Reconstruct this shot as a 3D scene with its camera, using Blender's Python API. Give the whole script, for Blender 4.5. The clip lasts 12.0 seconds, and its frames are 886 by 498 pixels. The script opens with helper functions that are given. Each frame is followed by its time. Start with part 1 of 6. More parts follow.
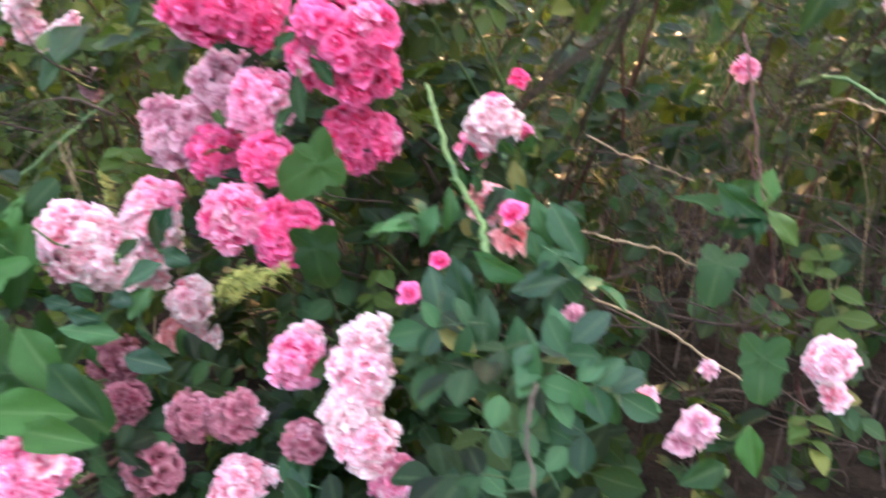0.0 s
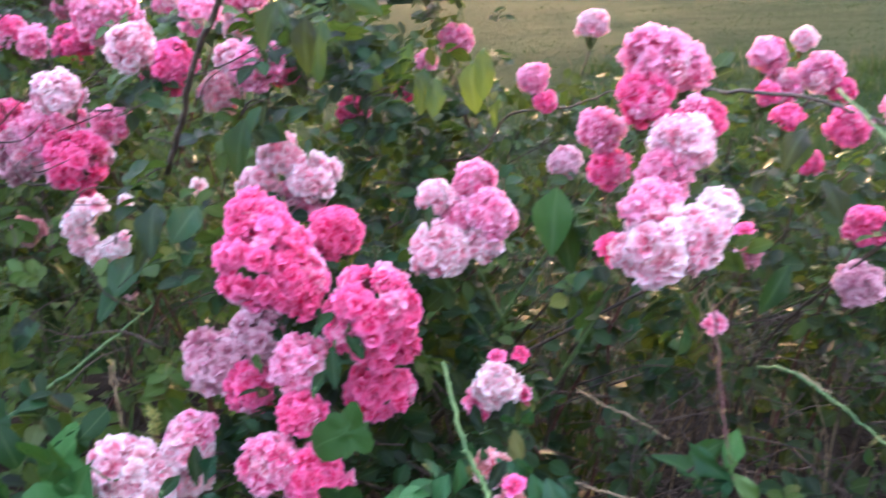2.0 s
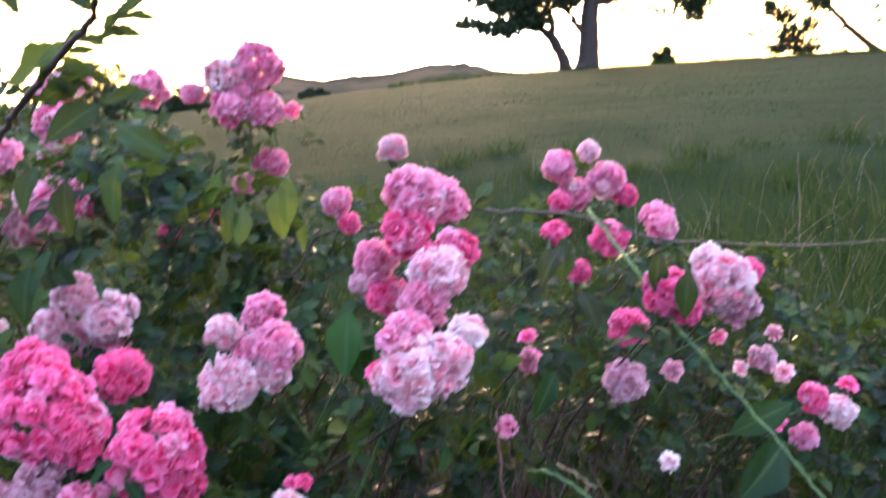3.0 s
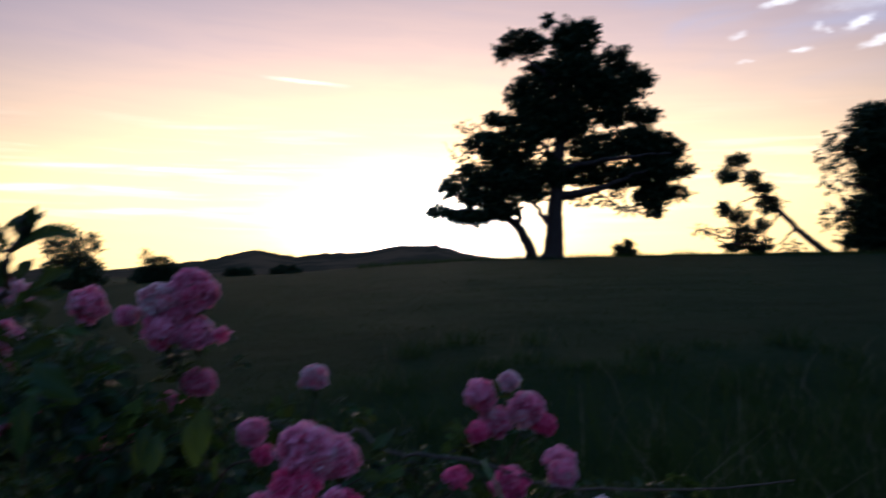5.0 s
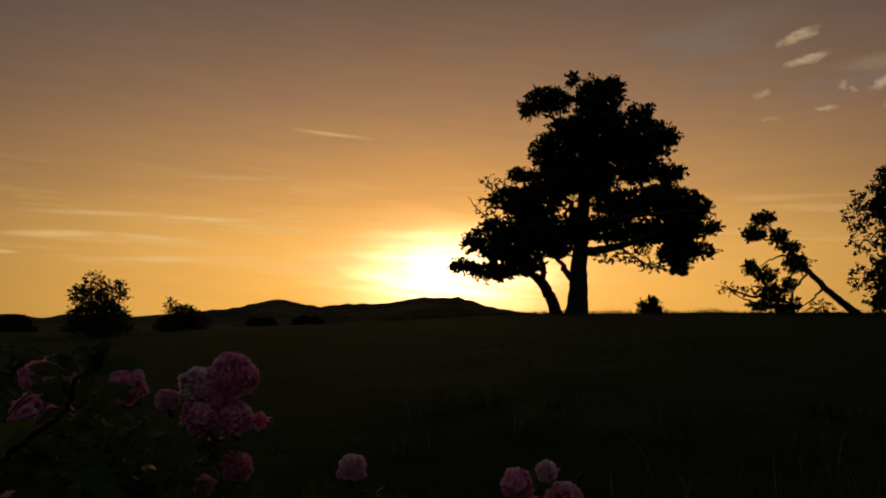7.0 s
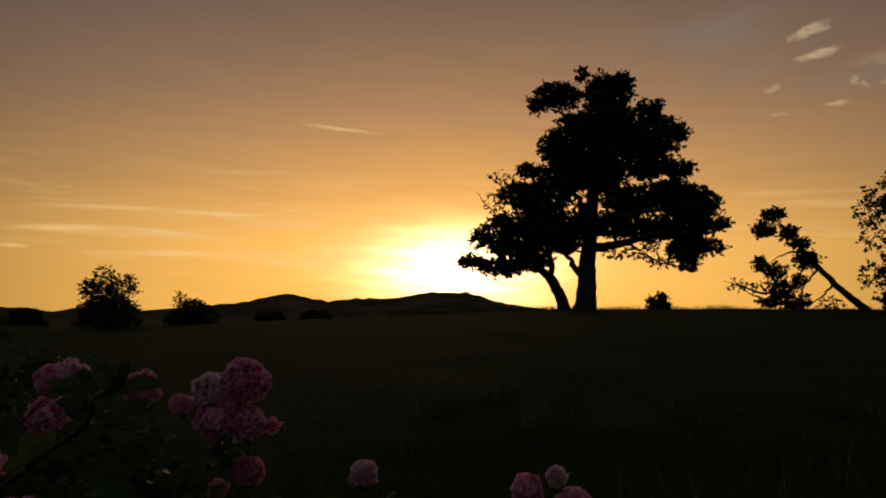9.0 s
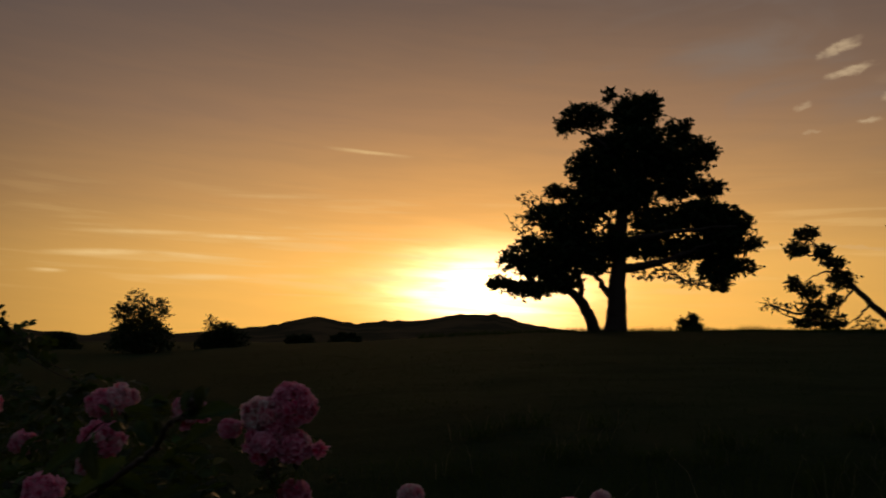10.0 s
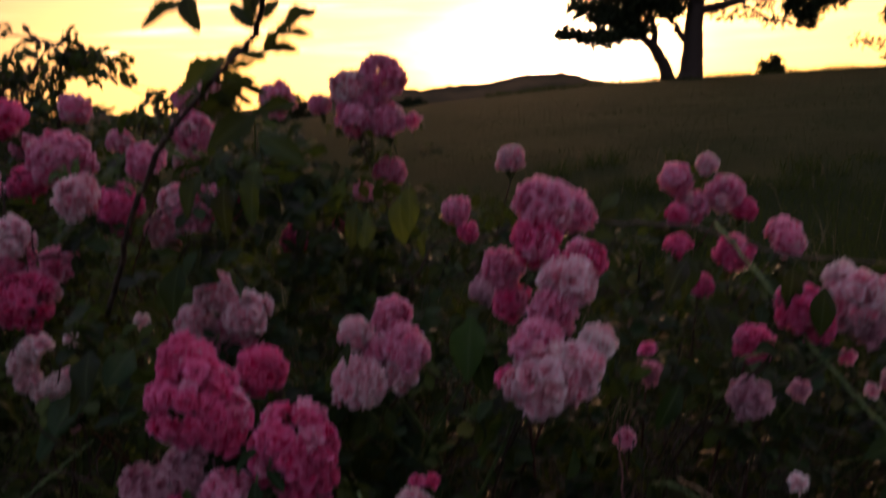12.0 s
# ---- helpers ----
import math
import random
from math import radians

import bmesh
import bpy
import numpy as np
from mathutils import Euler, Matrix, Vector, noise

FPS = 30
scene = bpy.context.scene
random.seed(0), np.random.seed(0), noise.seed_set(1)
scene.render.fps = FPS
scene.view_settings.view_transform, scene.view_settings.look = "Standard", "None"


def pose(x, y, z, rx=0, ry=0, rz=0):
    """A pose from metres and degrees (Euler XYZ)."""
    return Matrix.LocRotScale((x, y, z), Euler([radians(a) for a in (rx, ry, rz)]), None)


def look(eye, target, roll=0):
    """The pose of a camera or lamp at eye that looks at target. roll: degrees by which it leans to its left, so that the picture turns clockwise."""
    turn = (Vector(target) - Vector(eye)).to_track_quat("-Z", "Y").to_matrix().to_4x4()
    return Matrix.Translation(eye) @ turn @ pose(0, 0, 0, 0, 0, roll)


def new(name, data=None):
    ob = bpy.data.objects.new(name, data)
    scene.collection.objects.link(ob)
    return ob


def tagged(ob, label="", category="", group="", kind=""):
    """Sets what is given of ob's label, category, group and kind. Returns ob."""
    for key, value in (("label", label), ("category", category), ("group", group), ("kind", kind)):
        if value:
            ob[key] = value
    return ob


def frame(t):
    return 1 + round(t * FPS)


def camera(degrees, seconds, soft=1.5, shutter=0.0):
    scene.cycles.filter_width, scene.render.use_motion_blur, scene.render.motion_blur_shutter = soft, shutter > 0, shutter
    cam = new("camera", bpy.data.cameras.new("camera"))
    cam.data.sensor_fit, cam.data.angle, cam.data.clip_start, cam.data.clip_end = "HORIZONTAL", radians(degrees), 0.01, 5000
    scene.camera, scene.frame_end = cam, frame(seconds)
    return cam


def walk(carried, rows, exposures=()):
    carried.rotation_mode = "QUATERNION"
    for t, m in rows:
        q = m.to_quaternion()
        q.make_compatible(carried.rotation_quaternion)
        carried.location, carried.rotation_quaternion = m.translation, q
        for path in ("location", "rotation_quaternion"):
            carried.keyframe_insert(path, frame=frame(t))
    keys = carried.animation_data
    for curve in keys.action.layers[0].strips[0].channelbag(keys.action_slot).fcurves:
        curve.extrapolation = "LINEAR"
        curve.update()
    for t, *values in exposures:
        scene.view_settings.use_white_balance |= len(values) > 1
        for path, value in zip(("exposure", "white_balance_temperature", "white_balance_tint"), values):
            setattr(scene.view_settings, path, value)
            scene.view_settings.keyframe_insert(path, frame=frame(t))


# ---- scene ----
cam = camera(58.8, 12.0, soft=1.85, shutter=0.6)
PATH = [
    (0, (0.084, 0.172, 0.946), (-0.163, 1.95, 0.064), -5.1),
    (0.5, (0.031, 0.156, 1.009), (-0.298, 1.939, 0.166), -4.0),
    (1, (0.029, 0.139, 1.065), (-0.326, 1.947, 0.287), -3.9),
    (1.5, (0.041, 0.119, 1.12), (-0.254, 1.97, 0.421), -2.3),
    (2, (0.07, 0.102, 1.155), (-0.135, 1.999, 0.555), -1.8),
    (2.5, (0.142, 0.077, 1.2), (0.131, 1.988, 0.611), -2.0),
    (3, (0.208, 0.048, 1.221), (0.319, 2.005, 0.826), -3.2),
    (3.2, (0.228, 0.04, 1.225), (0.362, 2.009, 0.9), -3.4),
    (4.8, (0.284, -0.028, 1.304), (0.412, 1.968, 1.333), -0.31),
    (5, (0.316, -0.029, 1.341), (0.525, 1.959, 1.396), -0.82),
    (5.5, (0.353, -0.027, 1.386), (0.784, 1.922, 1.502), -0.91),
    (6, (0.313, -0.053, 1.413), (0.611, 1.907, 1.674), -0.14),
    (6.5, (0.282, -0.076, 1.430), (0.397, 1.908, 1.661), -0.14),
    (7, (0.273, -0.036, 1.428), (0.425, 1.950, 1.616), 0.18),
    (7.2, (0.276, -0.033, 1.426), (0.403, 1.955, 1.604), 0.00),
    (8.8, (0.263, -0.061, 1.455), (0.371, 1.929, 1.624), 0.40),
    (9, (0.265, -0.048, 1.456), (0.396, 1.940, 1.631), 0.38),
    (9.5, (0.259, -0.028, 1.453), (0.396, 1.961, 1.609), -0.02),
    (10, (0.225, -0.070, 1.461), (0.285, 1.915, 1.691), 0.18),
    (10.5, (0.194, -0.051, 1.437), (0.170, 1.943, 1.595), -0.25),
    (11, (0.197, -0.050, 1.387), (0.126, 1.948, 1.417), -1.42),
    (11.5, (0.185, -0.031, 1.325), (0.095, 1.964, 1.201), -2.45),
    (12, (0.157, 0.023, 1.227), (0.035, 1.986, 0.868), -3.01),
]
# stops, kelvin and tint: the clip's camera closes down and warms up as the sunset fills its picture
EXPOSURES = [(0.0, 6.1, 5800, 16), (1.5, 5.75, 5300, 19), (2.5, 5.75, 5000, 18), (3.2, 4.95, 4800, 20), (4.8, 2.1, 4050, 15), (5.0, 1.65, 3950, 14), (5.5, 0.85, 4050, 13), (6.0, 0.42, 5100, 12),
             (6.5, -0.05, 6100, 10), (7.0, -0.2, 6100, 11), (9.0, 0.0, 6000, 10), (11.0, 0.0, 5800, 10), (11.7, 0.4, 5500, 14), (12.0, 2.2, 6100, 39)]
walk(cam, [(t, look(eye, target, roll)) for t, eye, target, roll in PATH], EXPOSURES)

# ---- world and light ----
SUN_BEARING, SUN_UP = 5.0, 3.6      # degrees to the right of the y axis, degrees over the horizon
SUN_WAY = Vector((math.sin(radians(SUN_BEARING)) * math.cos(radians(SUN_UP)),
                  math.cos(radians(SUN_BEARING)) * math.cos(radians(SUN_UP)), math.sin(radians(SUN_UP))))


class Nodes:
    """Short hand for wiring a node tree."""

    def __init__(self, tree):
        self.tree = tree
        tree.nodes.clear()

    def add(self, kind, **settings):
        n = self.tree.nodes.new(kind)
        for key, value in settings.items():
            setattr(n, key, value)
        return n

    def put(self, socket, value):
        if isinstance(value, bpy.types.NodeSocket):
            self.tree.links.new(value, socket)
        else:
            socket.default_value = value

    def math(self, op, a, b=0.0, c=0.0, clamp=False):
        n = self.add("ShaderNodeMath", operation=op, use_clamp=clamp)
        for s, v in zip(n.inputs, (a, b, c)):
            self.put(s, v)
        return n.outputs[0]

    def mix(self, fac, a, b, blend="MIX"):
        n = self.add("ShaderNodeMix", data_type="RGBA", blend_type=blend)
        n.clamp_factor = True
        self.put(n.inputs["Factor"], fac)
        for s, v in ((n.inputs[6], a), (n.inputs[7], b)):
            self.put(s, (*v, 1) if isinstance(v, tuple) and len(v) == 3 else v)
        return n.outputs[2]

    def ramp(self, fac, stops, smooth=False):
        n = self.add("ShaderNodeValToRGB")
        n.color_ramp.interpolation = "EASE" if smooth else "LINEAR"
        el = n.color_ramp.elements
        while len(el) < len(stops):
            el.new(0.5)
        for e, (pos, col) in zip(el, stops):
            e.position, e.color = pos, (*col, 1) if len(col) == 3 else col
        self.put(n.inputs[0], fac)
        return n.outputs[0]

    def step(self, value, low, high, to_low=0.0, to_high=1.0):
        n = self.add("ShaderNodeMapRange", interpolation_type="SMOOTHSTEP")
        for s, v in zip(n.inputs, (value, low, high, to_low, to_high)):
            self.put(s, v)
        return n.outputs[0]

    def noise(self, vector, scale, detail=4.0, rough=0.55, warp=0.0):
        n = self.add("ShaderNodeTexNoise")
        self.put(n.inputs["Vector"], vector)
        n.inputs["Scale"].default_value = scale
        n.inputs["Detail"].default_value = detail
        n.inputs["Roughness"].default_value = rough
        n.inputs["Distortion"].default_value = warp
        return n.outputs[0]

    def scaled(self, vector, factors):
        n = self.add("ShaderNodeVectorMath", operation="MULTIPLY")
        self.put(n.inputs[0], vector)
        n.inputs[1].default_value = factors
        return n.outputs[0]

    def xyz(self, x, y, z=0.0):
        n = self.add("ShaderNodeCombineXYZ")
        for s, v in zip(n.inputs, (x, y, z)):
            self.put(s, v)
        return n.outputs[0]


def cloud_mask(k, at, patches, core):
    """Soft patches of cloud: bearing and height, half length and half thickness in degrees, tilt, strength."""
    mask = None
    for bearing, height, long, thick, tilt, fac in patches:
        near = k.add("ShaderNodeMapping", vector_type="TEXTURE")
        k.put(near.inputs["Vector"], at)
        near.inputs["Location"].default_value = (radians(bearing), math.sin(radians(height)), 0)
        near.inputs["Rotation"].default_value = (0, 0, radians(tilt))
        near.inputs["Scale"].default_value = (radians(long), radians(thick), 1)
        away = k.add("ShaderNodeVectorMath", operation="LENGTH")
        k.put(away.inputs[0], near.outputs[0])
        patch = k.math("MULTIPLY", k.step(away.outputs["Value"], core, 1.15, 1.0, 0.0), fac)
        mask = patch if mask is None else k.math("MAXIMUM", mask, patch)
    return mask


def sunset_world():
    world = bpy.data.worlds.new("sunset_sky")
    scene.world = world
    world.use_nodes = True
    k = Nodes(world.node_tree)
    way = k.add("ShaderNodeTexCoord").outputs["Generated"]
    sep = k.add("ShaderNodeSeparateXYZ")
    k.put(sep.inputs[0], way)
    x, y, z = sep.outputs
    up = k.math("MAXIMUM", z, 0.0)
    bearing = k.math("ARCTAN2", x, y)
    dot = k.add("ShaderNodeVectorMath", operation="DOT_PRODUCT")
    k.put(dot.inputs[0], way)
    dot.inputs[1].default_value = SUN_WAY
    cosine = dot.outputs["Value"]
    angle = k.math("ARCCOSINE", k.math("MINIMUM", cosine, 0.99999))
    # the sky towards the sunset and away from it, from the horizon to overhead
    west = k.ramp(up, [(0.0, WEST[0]), (0.09, WEST[1]), (0.17, WEST[2]), (0.27, WEST[3]), (0.40, WEST[4]), (0.62, WEST[5]), (1.0, WEST[5])])
    east = k.ramp(up, [(0.0, (0.013, 0.012, 0.014)), (0.25, (0.025, 0.025, 0.030)), (0.62, WEST[5]), (1.0, WEST[5])])
    sky = k.mix(k.step(cosine, 0.64, 1.0), east, west)
    # physical low-sun sky laid over the whole dome
    air = k.add("ShaderNodeTexSky", sky_type="NISHITA", sun_disc=False)
    air.sun_elevation, air.sun_rotation = radians(SUN_UP), radians(SUN_BEARING)
    air.air_density, air.dust_density = 1.6, 3.0
    sky = k.mix(1.0, sky, k.mix(1.0, air.outputs[0], (0.005, 0.005, 0.005), "MULTIPLY"), "ADD")
    # glow round the sun, wider along the horizon than upwards
    flat = k.math("SQRT", k.math("ADD", k.math("POWER", k.math("MULTIPLY", k.math("SUBTRACT", bearing, radians(SUN_BEARING)), 0.42), 2.0),
                                 k.math("POWER", k.math("SUBTRACT", up, math.sin(radians(SUN_UP))), 2.0)))
    wide = k.math("EXPONENT", k.math("MULTIPLY", flat, -1.0 / radians(7.5)))
    core = k.math("EXPONENT", k.math("MULTIPLY", k.math("POWER", k.math("DIVIDE", flat, radians(2.3)), 2.0), -1.0))
    bars = k.noise(k.xyz(k.math("MULTIPLY", bearing, 7.0), k.math("MULTIPLY", k.math("ADD", z, k.math("MULTIPLY", bearing, 0.06)), 60.0), 7.0), 1.0, 4.0, 0.55, 0.6)
    wide = k.math("MULTIPLY", wide, k.step(bars, 0.3, 0.7, 0.93, 1.06))
    core = k.math("MULTIPLY", core, k.step(bars, 0.3, 0.7, 0.6, 1.3))
    sky = k.mix(1.0, sky, k.mix(wide, (0, 0, 0), GLOW), "ADD")
    sky = k.mix(1.0, sky, k.mix(core, (0, 0, 0), CORE), "ADD")
    # streaks of thin cloud low over the horizon
    low = k.xyz(k.math("MULTIPLY", bearing, 5.0), k.math("MULTIPLY", k.math("ADD", z, k.math("MULTIPLY", bearing, 0.03)), 85.0), 3.0)
    streak = k.math("MULTIPLY", k.step(k.noise(low, 1.0, 5.0, 0.55, 0.3), 0.50, 0.66),
                    k.math("MULTIPLY", k.step(up, 0.03, 0.07), k.step(up, 0.12, 0.22, 1.0, 0.0)))
    streak = k.math("MULTIPLY", streak, k.step(angle, 0.9, 0.1, 0.0, 1.0))
    sky = k.mix(k.math("MULTIPLY", streak, 0.32), sky, (0.95, 0.60, 0.22))
    # long thin streaks of lit cirrus, and a bright bank over the sun
    ragged = k.xyz(k.math("ADD", bearing, k.math("MULTIPLY", k.math("SUBTRACT", k.noise(low, 1.1, 4.0, 0.6), 0.5), 0.05)),
                   k.math("ADD", z, k.math("MULTIPLY", k.math("SUBTRACT", k.noise(low, 0.55, 4.0, 0.6), 0.5), 0.011)))
    lines = cloud_mask(k, ragged, STREAKS, 0.0)
    beads = k.noise(k.xyz(k.math("MULTIPLY", bearing, 60.0), k.math("MULTIPLY", z, 150.0), 1.0), 1.0, 3.0)
    lines = k.math("MULTIPLY", lines, k.step(beads, 0.15, 0.55, 0.45, 1.0))
    sky = k.mix(lines, sky, (0.98, 0.66, 0.27))
    # a veil of grey cloud higher up
    veil_at = k.xyz(k.math("MULTIPLY", bearing, 4.0), k.math("MULTIPLY", z, 16.0), 9.0)
    veil = k.math("MULTIPLY", k.step(k.noise(veil_at, 1.0, 5.0, 0.5, 0.5), 0.45, 0.75), k.math("MULTIPLY", k.step(up, 0.18, 0.32), k.step(bearing, radians(2), radians(16))))
    sky = k.mix(k.math("MULTIPLY", veil, 0.65), sky, (0.225, 0.175, 0.135))
    # small lit puffs to the north of the sunset
    fine = k.xyz(k.math("MULTIPLY", bearing, 90.0), k.math("MULTIPLY", z, 190.0), 5.0)
    torn = k.xyz(k.math("ADD", bearing, k.math("MULTIPLY", k.math("SUBTRACT", k.noise(fine, 0.45, 4.0, 0.6), 0.5), 0.030)),
                 k.math("ADD", z, k.math("MULTIPLY", k.math("SUBTRACT", k.noise(fine, 0.8, 4.0, 0.6), 0.5), 0.010)))
    puff = k.math("MULTIPLY", cloud_mask(k, torn, PUFFS + WISPS, 0.3), k.step(k.noise(fine, 1.0, 4.0, 0.65), 0.22, 0.58, 0.35, 1.0))
    sky = k.mix(k.math("MULTIPLY", puff, 0.6), sky, (0.66, 0.46, 0.25))
    back = k.add("ShaderNodeBackground")
    k.put(back.inputs[0], sky)
    back.inputs[1].default_value = 1.0
    k.put(k.add("ShaderNodeOutputWorld").inputs[0], back.outputs[0])


# linear colours of the western sky, horizon first, and of the light round the sun
WEST = [(0.64, 0.35, 0.070), (0.56, 0.32, 0.085), (0.31, 0.185, 0.080), (0.165, 0.112, 0.080), (0.076, 0.062, 0.059), (0.072, 0.074, 0.084)]
# clouds: bearing and height, half length and half thickness in degrees, tilt, strength
STREAKS = ((-12.5, 7.2, 4.6, 0.20, -0.5, 0.62), (-19.0, 7.3, 5.5, 0.18, 1.0, 0.36), (-22.0, 5.75, 4.4, 0.26, 2.0, 0.5), (-16.5, 5.75, 3.6, 0.22, -3.0, 0.45), (-15.2, 4.35, 3.4, 0.26, 0.0, 0.5),
           (-25.0, 4.45, 1.3, 0.2, 0.0, 0.5), (-4.0, 13.5, 3.4, 0.17, -6.0, 0.42), (-10.4, 10.2, 5.0, 0.22, 2.0, 0.14), (1.9, 5.9, 5.2, 0.42, -2.0, 0.5), (-1.5, 5.2, 4.0, 0.5, -7.0, 0.25), (-9.5, 4.5, 4.5, 0.3, 1.0, 0.25), (-3.0, 4.4, 6.5, 1.0, 4.0, 0.3))
PUFFS = ((29.3, 18.85, 1.5, 0.42, 14.0, 0.95), (29.8, 17.32, 1.7, 0.32, 8.0, 1.0), (36.0, 16.85, 1.3, 0.38, 12.0, 0.9), (34.4, 15.35, 1.1, 0.34, 20.0, 1.0), (35.8, 14.15, 1.8, 0.36, 12.0, 1.0),
         (37.7, 13.35, 0.6, 0.25, -20.0, 0.8), (38.0, 11.55, 1.5, 0.42, 4.0, 1.0), (40.8, 10.1, 1.6, 0.5, 6.0, 1.0), (39.5, 15.8, 2.8, 0.75, -10.0, 0.55), (35.0, 16.6, 4.0, 0.6, 0.0, 0.25))
WISPS = ((28.0, 18.45, 0.5, 0.22, 10.0, 0.5), (30.75, 14.1, 0.65, 0.24, 3.0, 0.85), (26.9, 15.4, 0.65, 0.3, 20.0, 0.55), (31.9, 15.4, 0.4, 0.34, -30.0, 0.6), (32.6, 15.1, 0.4, 0.24, -10.0, 0.5),
         (38.6, 11.0, 0.9, 0.24, 0.0, 0.5), (27.3, 13.7, 0.45, 0.16, 0.0, 0.4), (29.4, 6.1, 2.6, 0.16, -8.0, 0.35))
GLOW = (1.02, 0.40, 0.04)
CORE = (3.4, 2.6, 1.4)
sunset_world()
sun = new("sun", bpy.data.lights.new("sun", "SUN"))
sun.data.energy, sun.data.angle, sun.data.color = 0.10, radians(8.0), (1.0, 0.62, 0.30)
sun.matrix_basis = look(SUN_WAY * 50, (0, 0, 0))


# ---- materials ----
def material(name):
    m = bpy.data.materials.new(name)
    m.use_nodes = True
    return m, Nodes(m.node_tree)


def finish(k, m, shader, bump=None):
    k.put(k.add("ShaderNodeOutputMaterial").inputs[0], shader)
    return m


def bsdf(k, colour, rough, spec=0.5, height=None, strength=0.3, dist=0.002):
    p = k.add("ShaderNodeBsdfPrincipled")
    k.put(p.inputs["Base Color"], (*colour, 1) if isinstance(colour, tuple) else colour)
    k.put(p.inputs["Roughness"], rough)
    p.inputs["Specular IOR Level"].default_value = spec
    if height is not None:
        b = k.add("ShaderNodeBump")
        b.inputs["Strength"].default_value, b.inputs["Distance"].default_value = strength, dist
        k.put(b.inputs["Height"], height)
        k.put(p.inputs["Normal"], b.outputs[0])
    return p.outputs[0]


def see_through(k, shader, colour, fac):
    t = k.add("ShaderNodeBsdfTranslucent")
    k.put(t.inputs[0], (*colour, 1) if isinstance(colour, tuple) else colour)
    mixer = k.add("ShaderNodeMixShader")
    mixer.inputs[0].default_value = fac
    k.put(mixer.inputs[1], shader)
    k.put(mixer.inputs[2], t.outputs[0])
    return mixer.outputs[0]


def petal_material(name, core, edge, old):
    """Petals: deeper at the base, paler at the rim, each bloom a little different."""
    m, k = material(name)
    tip = k.add("ShaderNodeAttribute", attribute_name="tip").outputs["Fac"]
    chance = k.add("ShaderNodeObjectInfo").outputs["Random"]
    isle = k.add("ShaderNodeNewGeometry").outputs["Random Per Island"]
    spot = k.add("ShaderNodeTexCoord").outputs["Object"]
    mottled = k.noise(spot, 6.0, 3.0)
    fac = k.math("ADD", k.step(tip, 0.35, 1.0), k.math("MULTIPLY", k.math("SUBTRACT", k.math("ADD", chance, isle), 1.0), 0.5))
    fac = k.math("ADD", fac, k.math("MULTIPLY", k.math("SUBTRACT", mottled, 0.5), 0.8), clamp=True)
    col = k.mix(fac, core, edge)
    col = k.mix(k.math("MULTIPLY", k.step(mottled, 0.58, 0.75), 0.35), col, old)
    col = k.mix(k.math("MULTIPLY", k.step(tip, 0.86, 1.0), 0.38), col, old)
    sh = bsdf(k, col, 0.62, 0.25, k.noise(spot, 30.0, 2.0), 0.25, 0.05)
    return finish(k, m, see_through(k, sh, col, 0.40))


PETALS = {
    "hot": petal_material("petal_rose_pink", (0.80, 0.022, 0.175), (0.97, 0.26, 0.53), (0.94, 0.54, 0.68)),
    "mid": petal_material("petal_pink", (0.82, 0.10, 0.29), (0.96, 0.54, 0.72), (0.94, 0.76, 0.79)),
    "pale": petal_material("petal_pale_pink", (0.86, 0.25, 0.38), (0.95, 0.80, 0.84), (0.92, 0.82, 0.81)),
    "white": petal_material("petal_blush_white", (0.86, 0.44, 0.50), (0.95, 0.90, 0.89), (0.86, 0.76, 0.60)),
    "lilac": petal_material("petal_faded_lilac", (0.62, 0.22, 0.33), (0.84, 0.60, 0.67), (0.76, 0.58, 0.57)),
    "spent": petal_material("petal_spent", (0.32, 0.06, 0.11), (0.60, 0.29, 0.35), (0.42, 0.24, 0.17)),
    "faded": petal_material("petal_faded_salmon", (0.74, 0.20, 0.21), (0.91, 0.55, 0.53), (0.82, 0.62, 0.46)),
}


def leaf_material(name, dark, light, glow, rough=0.42, fac=0.3, old=(0.17, 0.14, 0.035), fine=60.0, spec=0.16):
    m, k = material(name)
    tip = k.add("ShaderNodeAttribute", attribute_name="tip").outputs["Fac"]
    chance = k.add("ShaderNodeObjectInfo").outputs["Random"]
    isle = k.add("ShaderNodeNewGeometry").outputs["Random Per Island"]
    spot = k.add("ShaderNodeTexCoord").outputs["Object"]
    rnd = k.math("FRACT", k.math("ADD", k.math("MULTIPLY", isle, 7.3), chance))
    blot = k.noise(spot, fine, 3.0)
    col = k.mix(k.math("ADD", k.math("MULTIPLY", k.math("POWER", rnd, 1.5), 0.95), k.math("MULTIPLY", k.math("SUBTRACT", blot, 0.5), 0.7), clamp=True), dark, light)
    col = k.mix(k.math("MULTIPLY", k.step(rnd, 0.965, 0.995), 0.6), col, old)
    young = k.math("FRACT", k.math("MULTIPLY", chance, 13.7))
    col = k.mix(k.math("MULTIPLY", k.step(young, 0.80, 0.97), 0.34), col, k.mix(0.5, light, glow))
    col = k.mix(k.math("MULTIPLY", k.step(tip, 0.16, 0.0), 0.22), col, k.mix(0.5, light, (0.24, 0.32, 0.14)))
    sh = bsdf(k, col, k.math("ADD", rough, k.math("MULTIPLY", k.math("SUBTRACT", blot, 0.5), 0.3)), spec, blot, 0.35, 0.004)
    return finish(k, m, see_through(k, sh, k.mix(0.35, glow, col), fac))


